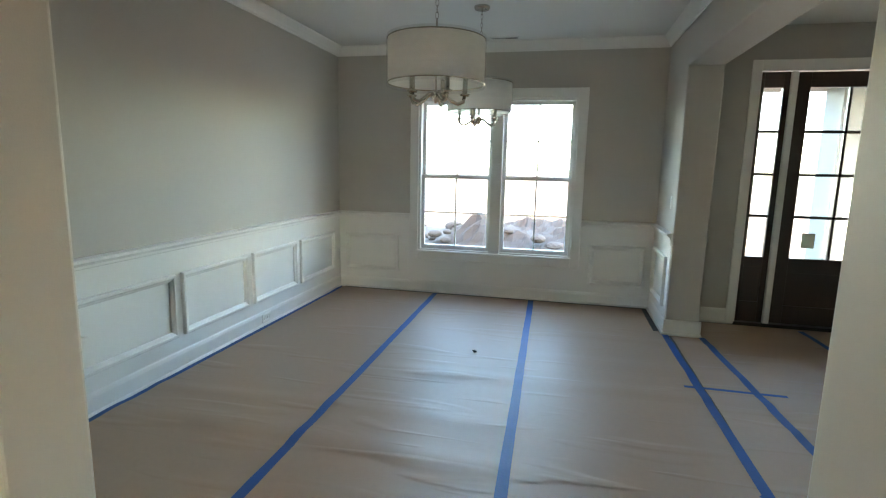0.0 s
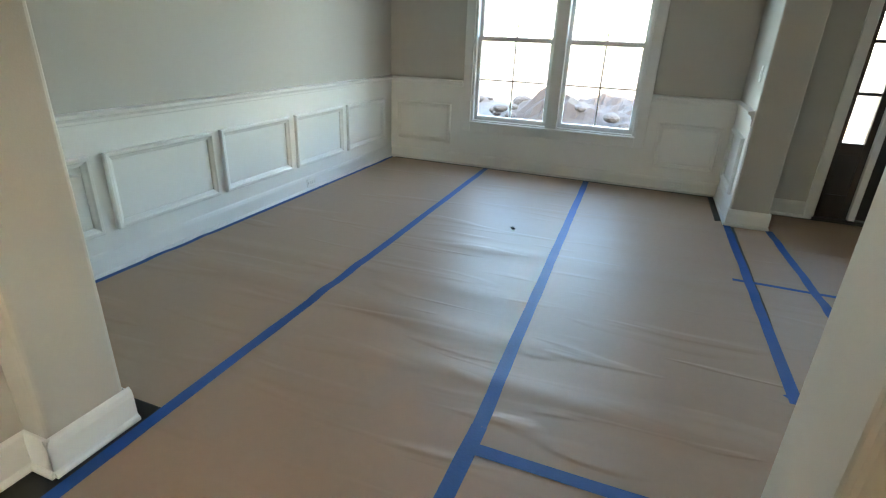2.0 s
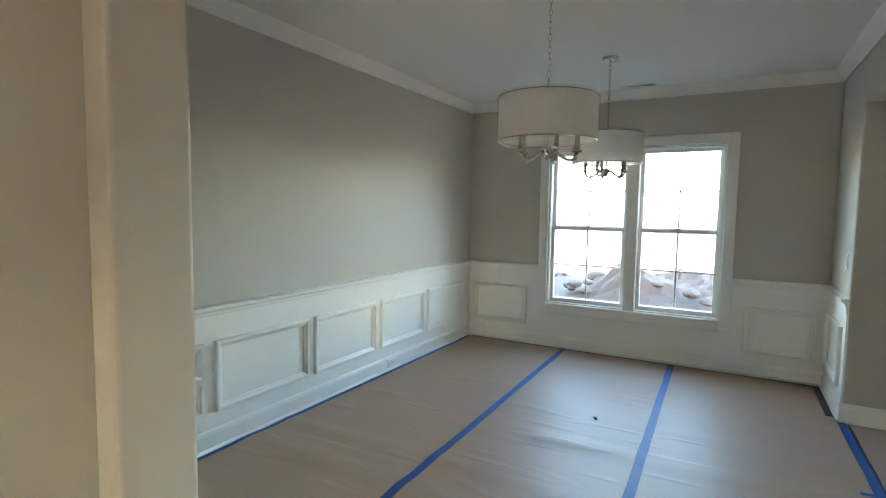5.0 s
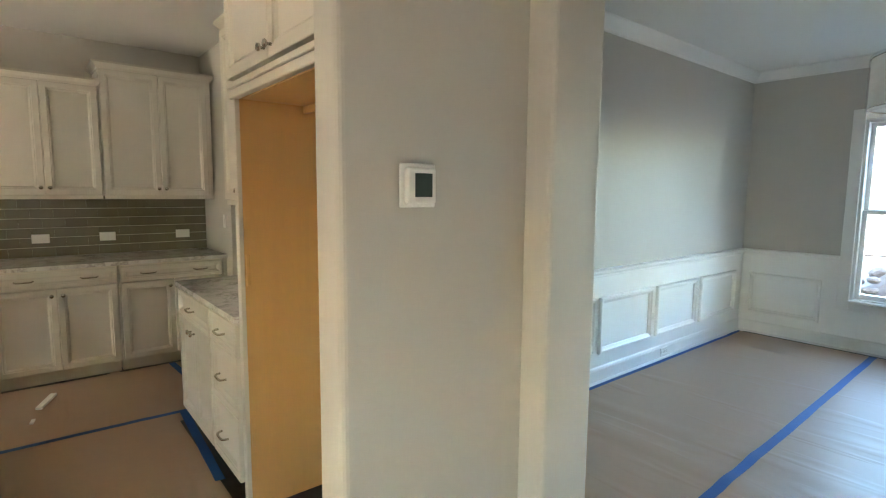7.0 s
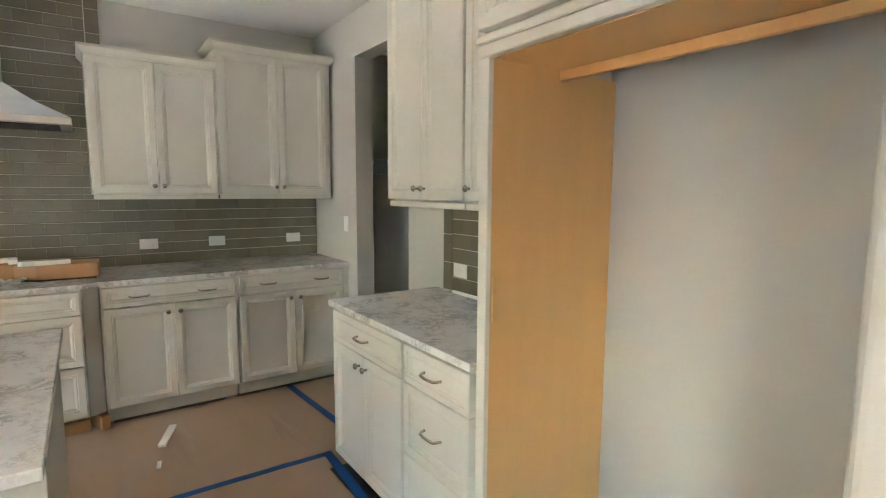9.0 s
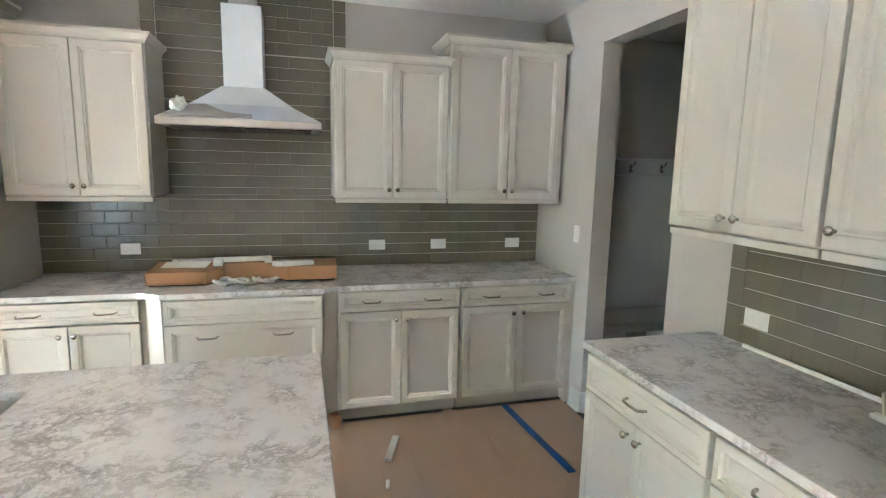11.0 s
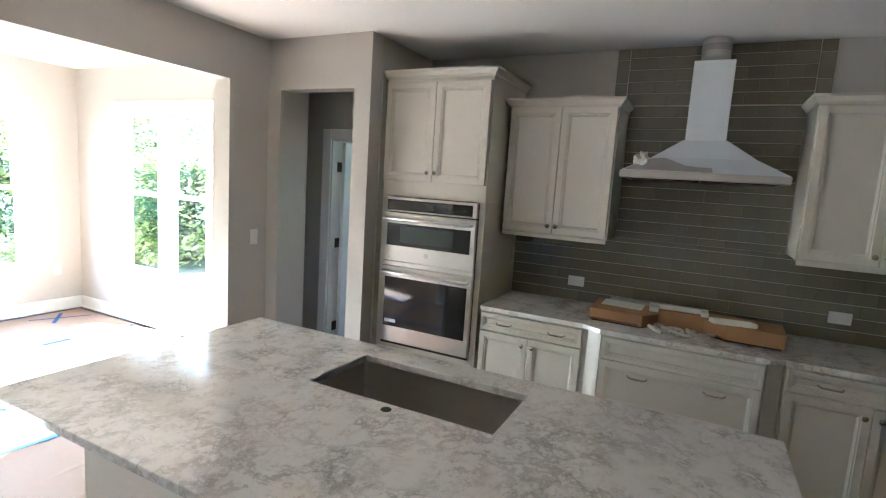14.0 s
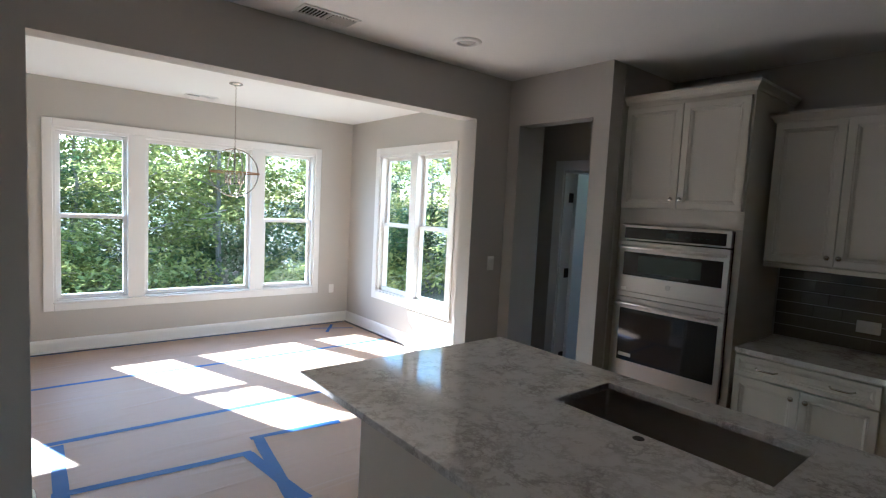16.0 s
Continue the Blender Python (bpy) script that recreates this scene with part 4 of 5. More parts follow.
# ---- island ----
def island():
    x0, x1, y0, y1 = -3.255, -1.99, -1.70, 0.815
    root = thing("kitchen_island", pose(-2.7, -0.45, 0, 0, 0, 90), "off-white kitchen island carrying a pale veined stone top", "island")
    part("body", boxes([(-1.188, -0.44, -0.388, 0.50, 0.10, 0.887), (0.40, 1.225, -0.388, 0.50, 0.10, 0.887), (-0.44, 0.40, -0.388, -0.10, 0.10, 0.887), (-0.44, 0.40, 0.455, 0.50, 0.10, 0.887), (-0.44, 0.40, -0.10, 0.455, 0.10, 0.60)], 0.003), CAB, root)
    part("toe_kick", box(-1.16, 1.20, -0.36, 0.45, 0.0, 0.10), CAB, root)
    part("end_panel", box(-1.21, -1.188, -0.398, 0.51, 0.0, 0.887, 0.003), CAB, root)
    part("end_panel", box(1.225, 1.247, -0.398, 0.51, 0.0, 0.887, 0.003), CAB, root)
    part("back_panel", box(-1.21, 1.247, -0.41, -0.388, 0.0, 0.887, 0.003), CAB, root)
    s = (-3.10, -2.715, -0.86, -0.07)   # sink cut-out
    zt0, zt1 = 0.888, 0.918
    top = boxes([(x0, x1, y0, s[2], zt0, zt1), (x0, x1, s[3], y1, zt0, zt1), (x0, s[0], s[2], s[3], zt0, zt1), (s[1], x1, s[2], s[3], zt0, zt1)])
    bmesh.ops.remove_doubles(top, verts=top.verts, dist=1e-5)
    kill = [f for f in top.faces if abs(f.normal.y) > 0.9 and (abs(f.calc_center_median().y - s[2]) < 1e-4 or abs(f.calc_center_median().y - s[3]) < 1e-4) and not s[0] < f.calc_center_median().x < s[1]]
    bmesh.ops.delete(top, geom=kill, context="FACES")
    bmesh.ops.dissolve_limit(top, angle_limit=0.01, verts=top.verts, edges=top.edges)
    edge = [e for e in top.edges if len(e.link_faces) == 2 and e.calc_face_angle(0) > 1.0]
    bmesh.ops.bevel(top, geom=edge, offset=0.004, segments=2, affect="EDGES", profile=0.5)
    solo("island_top", top, STONE, "pale stone island top with grey-brown veins and a sink cut-out", "worktop")
    sink = thing("sink", pose((s[0] + s[1]) / 2, (s[2] + s[3]) / 2, 0.887), "undermounted stainless steel single-bowl sink", "sink")
    hx, hy, dp = (s[1] - s[0]) / 2 + 0.008, (s[3] - s[2]) / 2 + 0.008, 0.235
    bm = bmesh.new()
    def rr(ax, ay, z, r, n=5):
        out = []
        for cx, cy, a0 in ((ax - r, ay - r, 0), (-ax + r, ay - r, 90), (-ax + r, -ay + r, 180), (ax - r, -ay + r, 270)):
            for k in range(n):
                a = radians(a0 + 90 * k / (n - 1))
                out.append(bm.verts.new((cx + r * math.cos(a), cy + r * math.sin(a), z)))
        return out
    loops = [rr(hx + 0.02, hy + 0.02, 0, 0.02), rr(hx, hy, 0, 0.012), rr(hx, hy, -dp + 0.02, 0.014), rr(hx - 0.006, hy - 0.006, -dp + 0.006, 0.014), rr(hx - 0.02, hy - 0.02, -dp, 0.014), rr(0.05, 0.05, -dp - 0.006, 0.0499)]
    for p, q in zip(loops, loops[1:]):
        n = len(p)
        for k in range(n):
            bm.faces.new((p[k], p[(k + 1) % n], q[(k + 1) % n], q[k]))
    part("bowl", bm, STEEL, sink)
    part("drain", lathe([(0.0, -0.25), (0.03, -0.25), (0.042, -0.238), (0.05, -0.239), (0.05, -0.243)], 20), BRONZE, sink, "dark drain", smooth=True)
    rack = bmesh.new()
    for k in range(12):
        yy = -hy + 0.06 + k * (2 * hy - 0.12) / 11
        tube([(-hx + 0.03, yy, -dp + 0.03), (hx - 0.03, yy, -dp + 0.03)], 0.003, 6, bm=rack)
    for xx in (-hx + 0.03, hx - 0.03):
        tube([(xx, -hy + 0.05, -dp + 0.03), (xx, hy - 0.05, -dp + 0.03)], 0.004, 6, bm=rack)
    part("sink_grid", rack, STEEL, sink, "steel wire grid in the bowl")
    # the hole's darkness is a near-black disc laid on the stone
    solo("faucet_hole_disc", lathe([(0.0, 0.0008), (0.017, 0.0008), (0.019, 0.0015), (0.02, 0.0)], 18), DARKGAP, "near-black disc standing for the round faucet hole", "faucet hole", pose(-2.668, -0.466, 0.918))


island()


# ---- lights and fittings ----
def outlet(m, label="white double socket plate", switch=False, wide=False):
    root = thing("wall_switch" if switch else "wall_outlet", m, label, "switch" if switch else "outlet", group="switch plates" if switch else "socket plates")
    w, h = (0.12, 0.075) if wide else (0.072, 0.118)
    part("plate", box(-w / 2, w / 2, -0.007, 0.0, -h / 2, h / 2, 0.003), PLASTIC, root)
    if switch:
        part("rocker", box(-0.017, 0.017, -0.012, -0.007, -0.033, 0.033, 0.003), PLASTIC, root)
    else:
        for k in (-1, 1):
            c = (k * 0.027, 0) if wide else (0, k * 0.027)
            part("socket", box(c[0] - 0.016, c[0] + 0.016, -0.0095, -0.007, c[1] - 0.015, c[1] + 0.015, 0.004), PLASTIC, root)
    return root


TX = -5.05
for y in (-0.325, 1.29, 1.757, 2.362):
    outlet(pose(TX + 0.008, y, 1.07, 0, 0, 90), "white horizontal socket plate on the tiles", wide=True)
outlet(pose(-2.94, 2.572, 1.04, 0, 0, 0), "white horizontal socket plate on the side tiles", wide=True)
outlet(pose(-4.43, 2.58, 1.21), "white light switch by the doorway", True)
outlet(pose(-4.08, -2.65, 1.225, 0, 0, 180), "white light switch beside the wide opening", True)
outlet(pose(-4.347, -6.0, 0.475, 0, 0, 180))
outlet(pose(-0.855, 2.20, 0.40, 0, 0, 90))
outlet(pose(1.58, 6.55, 1.17, 0, 0, -90), "white light switch on the column", True)
outlet(pose(-1.924, 3.44, 0.37, 0, 0, 90))
outlet(pose(-1.908, 5.60, 0.075, 0, 0, 90), "small white socket plate in the baseboard", wide=True)
outlet(pose(1.2, 7.228, 0.075), "small white socket plate in the baseboard", wide=True)


def thermostat():
    root = thing("thermostat", pose(-0.855, 2.083, 1.50, 0, 0, 90), "white square thermostat with a grey screen", "thermostat")
    part("back_plate", box(-0.062, 0.062, -0.006, 0.0, -0.062, 0.062, 0.004), PLASTIC, root)
    body = part("body", box(-0.05, 0.05, -0.028, -0.006, -0.052, 0.05, 0.007, 2), PLASTIC, root)
    part("screen", box(-0.026, 0.034, -0.0295, -0.028, -0.032, 0.034, 0.001), SCREEN, body, "dark grey-green screen")
    part("button_bar", box(-0.026, 0.034, -0.0295, -0.028, -0.044, -0.037), PLASTIC, body)


thermostat()


def chandelier(m):
    root = thing("chandelier", m, "drum shade chandelier with nickel arms, wrapped in clear plastic", "chandelier", group="dining room chandeliers")
    part("canopy", lathe([(0.0, 0.0), (0.065, 0.0), (0.065, -0.012), (0.058, -0.024), (0.012, -0.028), (0.0, -0.028)], 24), NICKEL, root, smooth=True)
    z = -0.03
    k = 0
    while z > -0.50:
        part("chain_link", tube([(0.0 + (0.009 * math.cos(a) if k % 2 else 0), 0.009 * math.cos(a) if not k % 2 else 0.0, z - 0.016 + 0.02 * math.sin(a)) for a in [2 * math.pi * i / 10 for i in range(10)]], 0.0022, 5, True), NICKEL, root)
        z -= 0.033
        k += 1
    part("stem", tube([(0, 0, -0.50), (0, 0, -0.92)], 0.006, 10), NICKEL, root)
    part("shade", lathe([(0.27, -0.60), (0.27, -0.84), (0.268, -0.84), (0.268, -0.60), (0.27, -0.60)], 48), SHADE, root, "sheer off-white drum shade", smooth=True)
    for zz in (-0.603, -0.838):
        part("shade_ring", ring(0.27, 0.004, "Z", (0, 0, zz), 48), NICKEL, root)
    part("wrap", lathe([(0.276 + 0.004 * (i % 2), -0.588 - 0.27 * i / 8) for i in range(9)], 48), WRAP, root, "clear plastic wrap round the shade")
    part("hub", lathe([(0.0, -0.87), (0.02, -0.875), (0.028, -0.9), (0.02, -0.925), (0.008, -0.94), (0.0, -0.945)], 16), NICKEL, root, smooth=True)
    for i in range(5):
        a = 2 * math.pi * i / 5 + 0.3
        c, s = math.cos(a), math.sin(a)
        arm = part("arm", tube([(c * r, s * r, zz) for r, zz in ((0.015, -0.895), (0.05, -0.90), (0.09, -0.93), (0.125, -0.945), (0.155, -0.935), (0.165, -0.90))], 0.0105, 8), NICKEL, root, smooth=True)
        part("bobeche", lathe([(0.0, -0.905), (0.026, -0.90), (0.03, -0.89), (0.0, -0.888)], 14, None, (c * 0.165, s * 0.165, 0)), NICKEL, arm, smooth=True)
        part("candle_sleeve", lathe([(0.014, -0.89), (0.014, -0.79), (0.0, -0.79)], 12, None, (c * 0.165, s * 0.165, 0)), NICKEL, arm, "nickel candle sleeve", smooth=True)
    for i in range(3):
        a = 2 * math.pi * i / 3
        part("spoke", tube([(0, 0, -0.603), (0.268 * math.cos(a), 0.268 * math.sin(a), -0.603)], 0.003, 6), NICKEL, root)
    return root


first = chandelier(pose(-0.105, 4.52, H))
copy_thing(first, pose(-0.10, 6.02, H, 0, 0, 25))


def orb_pendant():
    root = thing("orb_chandelier", pose(-2.63, -4.72, H), "round open-ring chandelier with nickel candles, hung on a chain", "chandelier")
    part("canopy", lathe([(0.0, 0.0), (0.06, 0.0), (0.06, -0.012), (0.01, -0.026), (0.0, -0.026)], 20), NICKEL, root, smooth=True)
    part("chain", tube([(0.004 * math.sin(k * 2.4), 0.004 * math.cos(k * 2.4), -0.02 - 0.58 * k / 40) for k in range(41)], 0.0035, 6), NICKEL, root)
    c = -0.84
    for name, ax in (("vertical_ring", "X"), ("vertical_ring", "Y")):
        part(name, ring(0.225, 0.006, ax, (0, 0, c), 48), NICKEL, root, smooth=True)
    part("level_band", lathe([(0.222, c - 0.006), (0.228, c - 0.006), (0.228, c + 0.006), (0.222, c + 0.006), (0.222, c - 0.006)], 48), CARDBOARD, root, "brown level band")
    part("stem", tube([(0, 0, -0.60), (0, 0, c - 0.10)], 0.008, 8), NICKEL, root)
    for i in range(4):
        a = math.pi / 4 + i * math.pi / 2
        x, y = 0.085 * math.cos(a), 0.085 * math.sin(a)
        arm = part("arm", tube([(0, 0, c - 0.10), (x * 0.6, y * 0.6, c - 0.115), (x, y, c - 0.10)], 0.006, 8), NICKEL, root, smooth=True)
        part("candle", lathe([(0.0, c - 0.10), (0.013, c - 0.10), (0.013, c + 0.0), (0.0, c + 0.0)], 12, None, (x, y, 0)), NICKEL, arm, smooth=True)


orb_pendant()


def ceiling_vent(m, w, d):
    root = thing("ceiling_vent", m, "white slatted air vent in the ceiling", "vent", group="ceiling vents")
    part("frame", boxes([(-w / 2, w / 2, -d / 2, -d / 2 + 0.02, -0.008, 0), (-w / 2, w / 2, d / 2 - 0.02, d / 2, -0.008, 0), (-w / 2, -w / 2 + 0.02, -d / 2 + 0.02, d / 2 - 0.02, -0.008, 0), (w / 2 - 0.02, w / 2, -d / 2 + 0.02, d / 2 - 0.02, -0.008, 0), (-0.01, 0.01, -d / 2 + 0.02, d / 2 - 0.02, -0.008, 0)], 0.002), TRIM, root)
    # flat near-black sheet, stands for the shaded duct behind the slats
    part("backing", box(-w / 2 + 0.02, w / 2 - 0.02, -d / 2 + 0.02, d / 2 - 0.02, -0.002, -0.0005), DARKGAP, root)
    n = int((w - 0.04) / 0.021)
    for k in range(n):
        x = -w / 2 + 0.02 + (w - 0.04) * (k + 0.5) / n
        bm = box(-0.0012, 0.0012, -d / 2 + 0.02, d / 2 - 0.02, -0.0065, 0.0065)
        bm.transform(Matrix.Translation((x, 0, -0.009)) @ Matrix.Rotation(radians(35 if x < 0 else -35), 4, "Y"))
        part("slat", bm, TRIM, root)


ceiling_vent(pose(-0.035, 7.07, H), 0.31, 0.11)
ceiling_vent(pose(-2.43, -2.43, H), 0.36, 0.16)
ceiling_vent(pose(-2.57, -5.70, H), 0.32, 0.13)


def downlight(x, y):
    root = thing("recessed_light", pose(x, y, H), "white recessed ceiling light, off", "ceiling light", group="recessed lights")
    part("trim_ring", lathe([(0.056, -0.001), (0.060, -0.008), (0.068, -0.015), (0.082, -0.013), (0.092, -0.006), (0.095, 0.0)], 40), TRIM, root, smooth=True)
    # shallow disc, its grey stands for the shaded inside of the fitting
    part("lens", lathe([(0.0, -0.0035), (0.03, -0.003), (0.057, -0.001)], 32), RECESS_SHADE, root, smooth=True)


downlight(-3.28, -2.17)


# ---- mudroom alcove ----
def mudroom():
    bench = thing("mudroom_bench", pose(-5.2, 2.72, 0), "white built-in mudroom bench with open cubbies", "bench")
    part("seat", box(0.004, 0.47, 0.004, 1.676, 0.405, 0.438, 0.005), TRIM, bench)
    part("seat_rail", box(0.43, 0.452, 0.004, 1.676, 0.36, 0.405, 0.002), TRIM, bench)
    part("plinth", box(0.03, 0.44, 0.004, 1.676, 0.0, 0.06), TRIM, bench)
    for y in (0.004, 0.515, 1.065, 1.641):
        part("divider", box(0.03, 0.45, y, y + 0.035, 0.06, 0.36, 0.002), TRIM, bench)
    rail = thing("hook_board", pose(-5.2, 2.72, 0), "white beadboard panel with a row of coat hooks", "coat rack")
    part("back_panel", box(0.004, 0.014, 0.004, 1.676, 0.44, 1.62, 0.002), TRIM, rail)
    part("board", box(0.004, 0.022, 0.004, 1.676, 1.622, 1.75, 0.003), TRIM, rail)
    part("cap", box(0.004, 0.034, 0.004, 1.676, 1.75, 1.765, 0.003), TRIM, rail)
    for y in (0.15, 0.46, 0.77, 1.08, 1.39):
        hook = part("hook", tube([(0.022, y, 1.69), (0.05, y, 1.695), (0.078, y, 1.715), (0.085, y, 1.738)], 0.007, 8), NICKEL, rail, "nickel coat hook", smooth=True)
        part("lower_hook", tube([(0.022, y, 1.66), (0.045, y, 1.645), (0.055, y, 1.658)], 0.007, 8), NICKEL, hook, smooth=True)
        part("hook_plate", box(0.022, 0.027, y - 0.012, y + 0.012, 1.64, 1.71, 0.002), NICKEL, hook)


mudroom()


# ---- loose things in the kitchen ----
def carton(m, w, d, h, label, flap=True):
    root = thing("cardboard_box", m, label, "cardboard box", group="packaging on the worktop")
    part("body", box(-w / 2, w / 2, -d / 2, d / 2, 0, h, 0.004), CARDBOARD, root)
    if flap:
        part("flap", box(-w / 2 + 0.01, w / 2 - 0.02, -d / 2 - 0.012, -d / 2 - 0.008, h * 0.15, h * 0.95), CARDBOARD, root)
        part("packing_tape", box(-0.024, 0.024, -d / 2 - 0.002, d / 2 + 0.002, h, h + 0.0015), WRAP, root)
    return root


def cut_carton(m, plan, h, label):
    """A flat carton with one corner folded in."""
    root = thing("cardboard_box", m, label, "cardboard box", group="packaging on the worktop")
    part("body", prism(plan, 0.012, h), CARDBOARD, root)
    inner = [(x * 0.94 - 0.008, y * 0.94) for x, y in plan]
    # near-black slab, set in so that the carton's foot reads dark
    part("tray", prism(inner, 0.0, 0.011), DARKGAP, root, "near-black slab set in under the carton")
    (x0, y0), (x1, y1) = plan[1], plan[2]
    part("flap", prism([(x0 + 0.001, y0 + 0.02), (x1 + 0.001, y1 - 0.02), (x1 + 0.016, y1 - 0.03), (x0 + 0.013, y0 + 0.03)], 0.02, 0.024), CARDBOARD, root)
    return root


cut_carton(pose(-4.64, 0.10, 0.917, 0, 1, 2), [(-0.24, -0.21), (0.10, -0.22), (0.12, 0.10), (0.01, 0.19), (-0.24, 0.19)], 0.085, "flat brown cardboard packing piece on the worktop")
carton(pose(-4.80, 0.42, 0.917, 0, 0, 93), 0.30, 0.22, 0.105, "brown cardboard packing box on the worktop")
cut_carton(pose(-4.66, 0.75, 0.917, 0, -2, -3), [(-0.24, -0.18), (0.02, -0.20), (0.12, -0.08), (0.11, 0.22), (-0.24, 0.22)], 0.095, "open brown cardboard packing box on the worktop")
solo("foam_block", boxes([(-0.17, 0.17, 0.02, 0.05, 0, 0.03), (-0.17, -0.115, -0.07, 0.0195, 0, 0.03), (0.125, 0.17, -0.035, 0.0195, 0, 0.03)], 0.005), FOAM, "long white foam packing strip on the boxes", "foam packing", pose(-4.68, 0.40, 1.024, 4, 0, 94), group="packing foam")
solo("foam_block", boxes([(-0.12, 0.12, 0.025, 0.05, 0, 0.03), (-0.12, 0.12, -0.05, -0.025, 0, 0.03), (-0.12, -0.055, -0.0245, 0.0245, 0, 0.03), (0.04, 0.12, -0.0245, 0.0245, 0, 0.03)], 0.004), FOAM, "white foam packing block with a cut-out", "foam packing", pose(-4.62, 0.70, 1.009, -6, 2, 106), group="packing foam")
solo("paper_sheet", box(-0.13, 0.13, -0.07, 0.07, 0, 0.006, 0.002), PLASTIC, "white sheet of instructions on a box", "paper", pose(-4.74, 0.06, 1.004, 5, 0, 86))
solo("grey_tray", box(-0.14, 0.14, -0.03, 0.03, 0, 0.02, 0.004), FILM_GREY, "flat dark grey packing tray", "tray", pose(-4.86, 0.10, 1.004, 0, 0, 90))
random.seed(11)
for k in range(9):
    r, turn = random.uniform(0.025, 0.05), random.uniform(2.2, 5.0)
    pts = [(r * math.cos(turn * s / 12), r * math.sin(turn * s / 12) * 1.4, 0.012 + 0.02 * math.sin(3 * s / 12 + k) ** 2) for s in range(13)]
    solo("foil_hose", tube(pts, 0.0095, 8), STEEL if k % 3 else FOAM, "curled silvery hose end among the packaging", "hose", pose(-4.53 + random.uniform(-0.04, 0.03), 0.30 + 0.034 * k, 0.917, 0, 0, random.uniform(0, 360)), group="curled hoses on the worktop", smooth=True)
solo("wood_offcut", box(-0.02, 0.02, -0.13, 0.13, 0, 0.018, 0.002), FOAM, "short pale offcut of wood lying on the floor paper", "wood offcut", pose(-4.05, 1.24, 0.008, 0, 0, 70))
solo("wood_offcut", box(-0.01, 0.01, -0.035, 0.035, 0, 0.01, 0.001), FOAM, "tiny pale wood chip on the floor paper", "wood offcut", pose(-3.72, 1.16, 0.006, 0, 0, 80))
carton(pose(-4.44, 0.92, 0.006, 0, 0, 20), 0.17, 0.05, 0.09, "torn scrap of cardboard by the cabinet foot", False)
carton(pose(-4.42, 0.76, 0.006, 0, 0, 95), 0.22, 0.06, 0.07, "torn scrap of cardboard by the cabinet foot", False)
solo("floor_speck", box(-0.012, 0.012, -0.02, 0.02, 0, 0.008, 0.003), DARKGAP, "small dark scrap on the paper", "scrap", pose(0.015, 5.458, 0.006, 0, 0, 30))
cable = thing("loose_cable", pose(-2.35, 2.43, 0.918), "loop of white cable hanging over the side worktop", "cable")
part("cord", tube([(0.26, 0.125, 0.10), (0.16, 0.10, 0.15), (0.06, 0.05, 0.14), (0.0, 0.0, 0.07), (0.03, -0.03, 0.012), (0.15, -0.02, 0.008)], 0.006, 8), WIRE, cable, smooth=True)
part("plug", box(0.0, 0.12, -0.05, -0.02, 0.002, 0.02, 0.004), PLASTIC, cable)
solo("edge_strip", box(-0.44, 0.44, -0.006, 0.006, 0, 0.016, 0.002), PLASTIC, "thin pale trim strip lying along the side tiles", "trim strip", pose(-2.52, 2.535, 0.918, 0, 0, 0))


# ---- out of doors ----
def ground():
    bm = bmesh.new()
    n = 60
    g = []
    for i in range(n + 1):
        row = []
        for j in range(n + 1):
            u, v = (i / n - 0.5) * 2, (j / n - 0.5) * 2
            x, y = math.copysign(abs(u) ** 3, u) * 900, math.copysign(abs(v) ** 3, v) * 900
            z = -0.45 + 0.12 * noise.noise(Vector((x * 0.2, y * 0.2, 0)))
            if y < -9:
                z -= min(1.6, (-9 - y) * 0.12)
            row.append(bm.verts.new((x, y, z)))
        g.append(row)
    for i in range(n):
        for j in range(n):
            bm.faces.new((g[i][j], g[i + 1][j], g[i + 1][j + 1], g[i][j + 1]))
    solo("ground", bm, GRASS, "rough ground with leaf litter round the house", "ground", smooth=True, kind="structure")


ground()


def dirt_yard():
    bm = bmesh.new()
    n = 180
    g = [[None] * (n + 1) for _ in range(n + 1)]
    for i in range(n + 1):
        for j in range(n + 1):
            u = 2 * i / n - 1
            x, y = 40 * u * abs(u) ** 1.2, 7.6 + 70 * (j / n) ** 1.6
            z = -0.38 + 0.05 * noise.noise(Vector((x, y, 1)))
            for cx, cy, r, h in ((-1.2, 13.6, 1.1, 0.62), (1.3, 13.5, 1.5, 0.46), (0.0, 15.5, 1.6, 0.5), (-5.0, 16.0, 2.0, 0.6), (3.8, 14.5, 1.6, 0.6)):
                q = math.hypot(x - cx, (y - cy)) / r
                z += h * math.exp(-q * q * 1.6) * (1 + 0.5 * noise.noise(Vector((x * 2.2, y * 2.2, cx))) + 0.35 * noise.noise(Vector((x * 7, y * 7, cx))))
            g[i][j] = bm.verts.new((x, y, z))
    for i in range(n):
        for j in range(n):
            bm.faces.new((g[i][j], g[i + 1][j], g[i + 1][j + 1], g[i][j + 1]))
    solo("yard", bm, DIRT, "bare dirt front yard with heaps of soil and stones", "ground", kind="structure")


dirt_yard()
random.seed(21)
for k in range(44):
    bm = bmesh.new()
    bmesh.ops.create_icosphere(bm, subdivisions=2, radius=random.uniform(0.06, 0.24))
    for v in bm.verts:
        v.co *= 1 + 0.5 * noise.noise(v.co * 3 + Vector((k, 0, 0)))
        v.co.z *= 0.6
    solo("rock", bm, ROCK, "rough pale rock on the dirt heap", "rock", pose(random.uniform(-3.2, 2.8), random.uniform(12.6, 14.2), random.uniform(-0.3, 0.02), 0, 0, random.uniform(0, 360)), group="rocks in the yard")


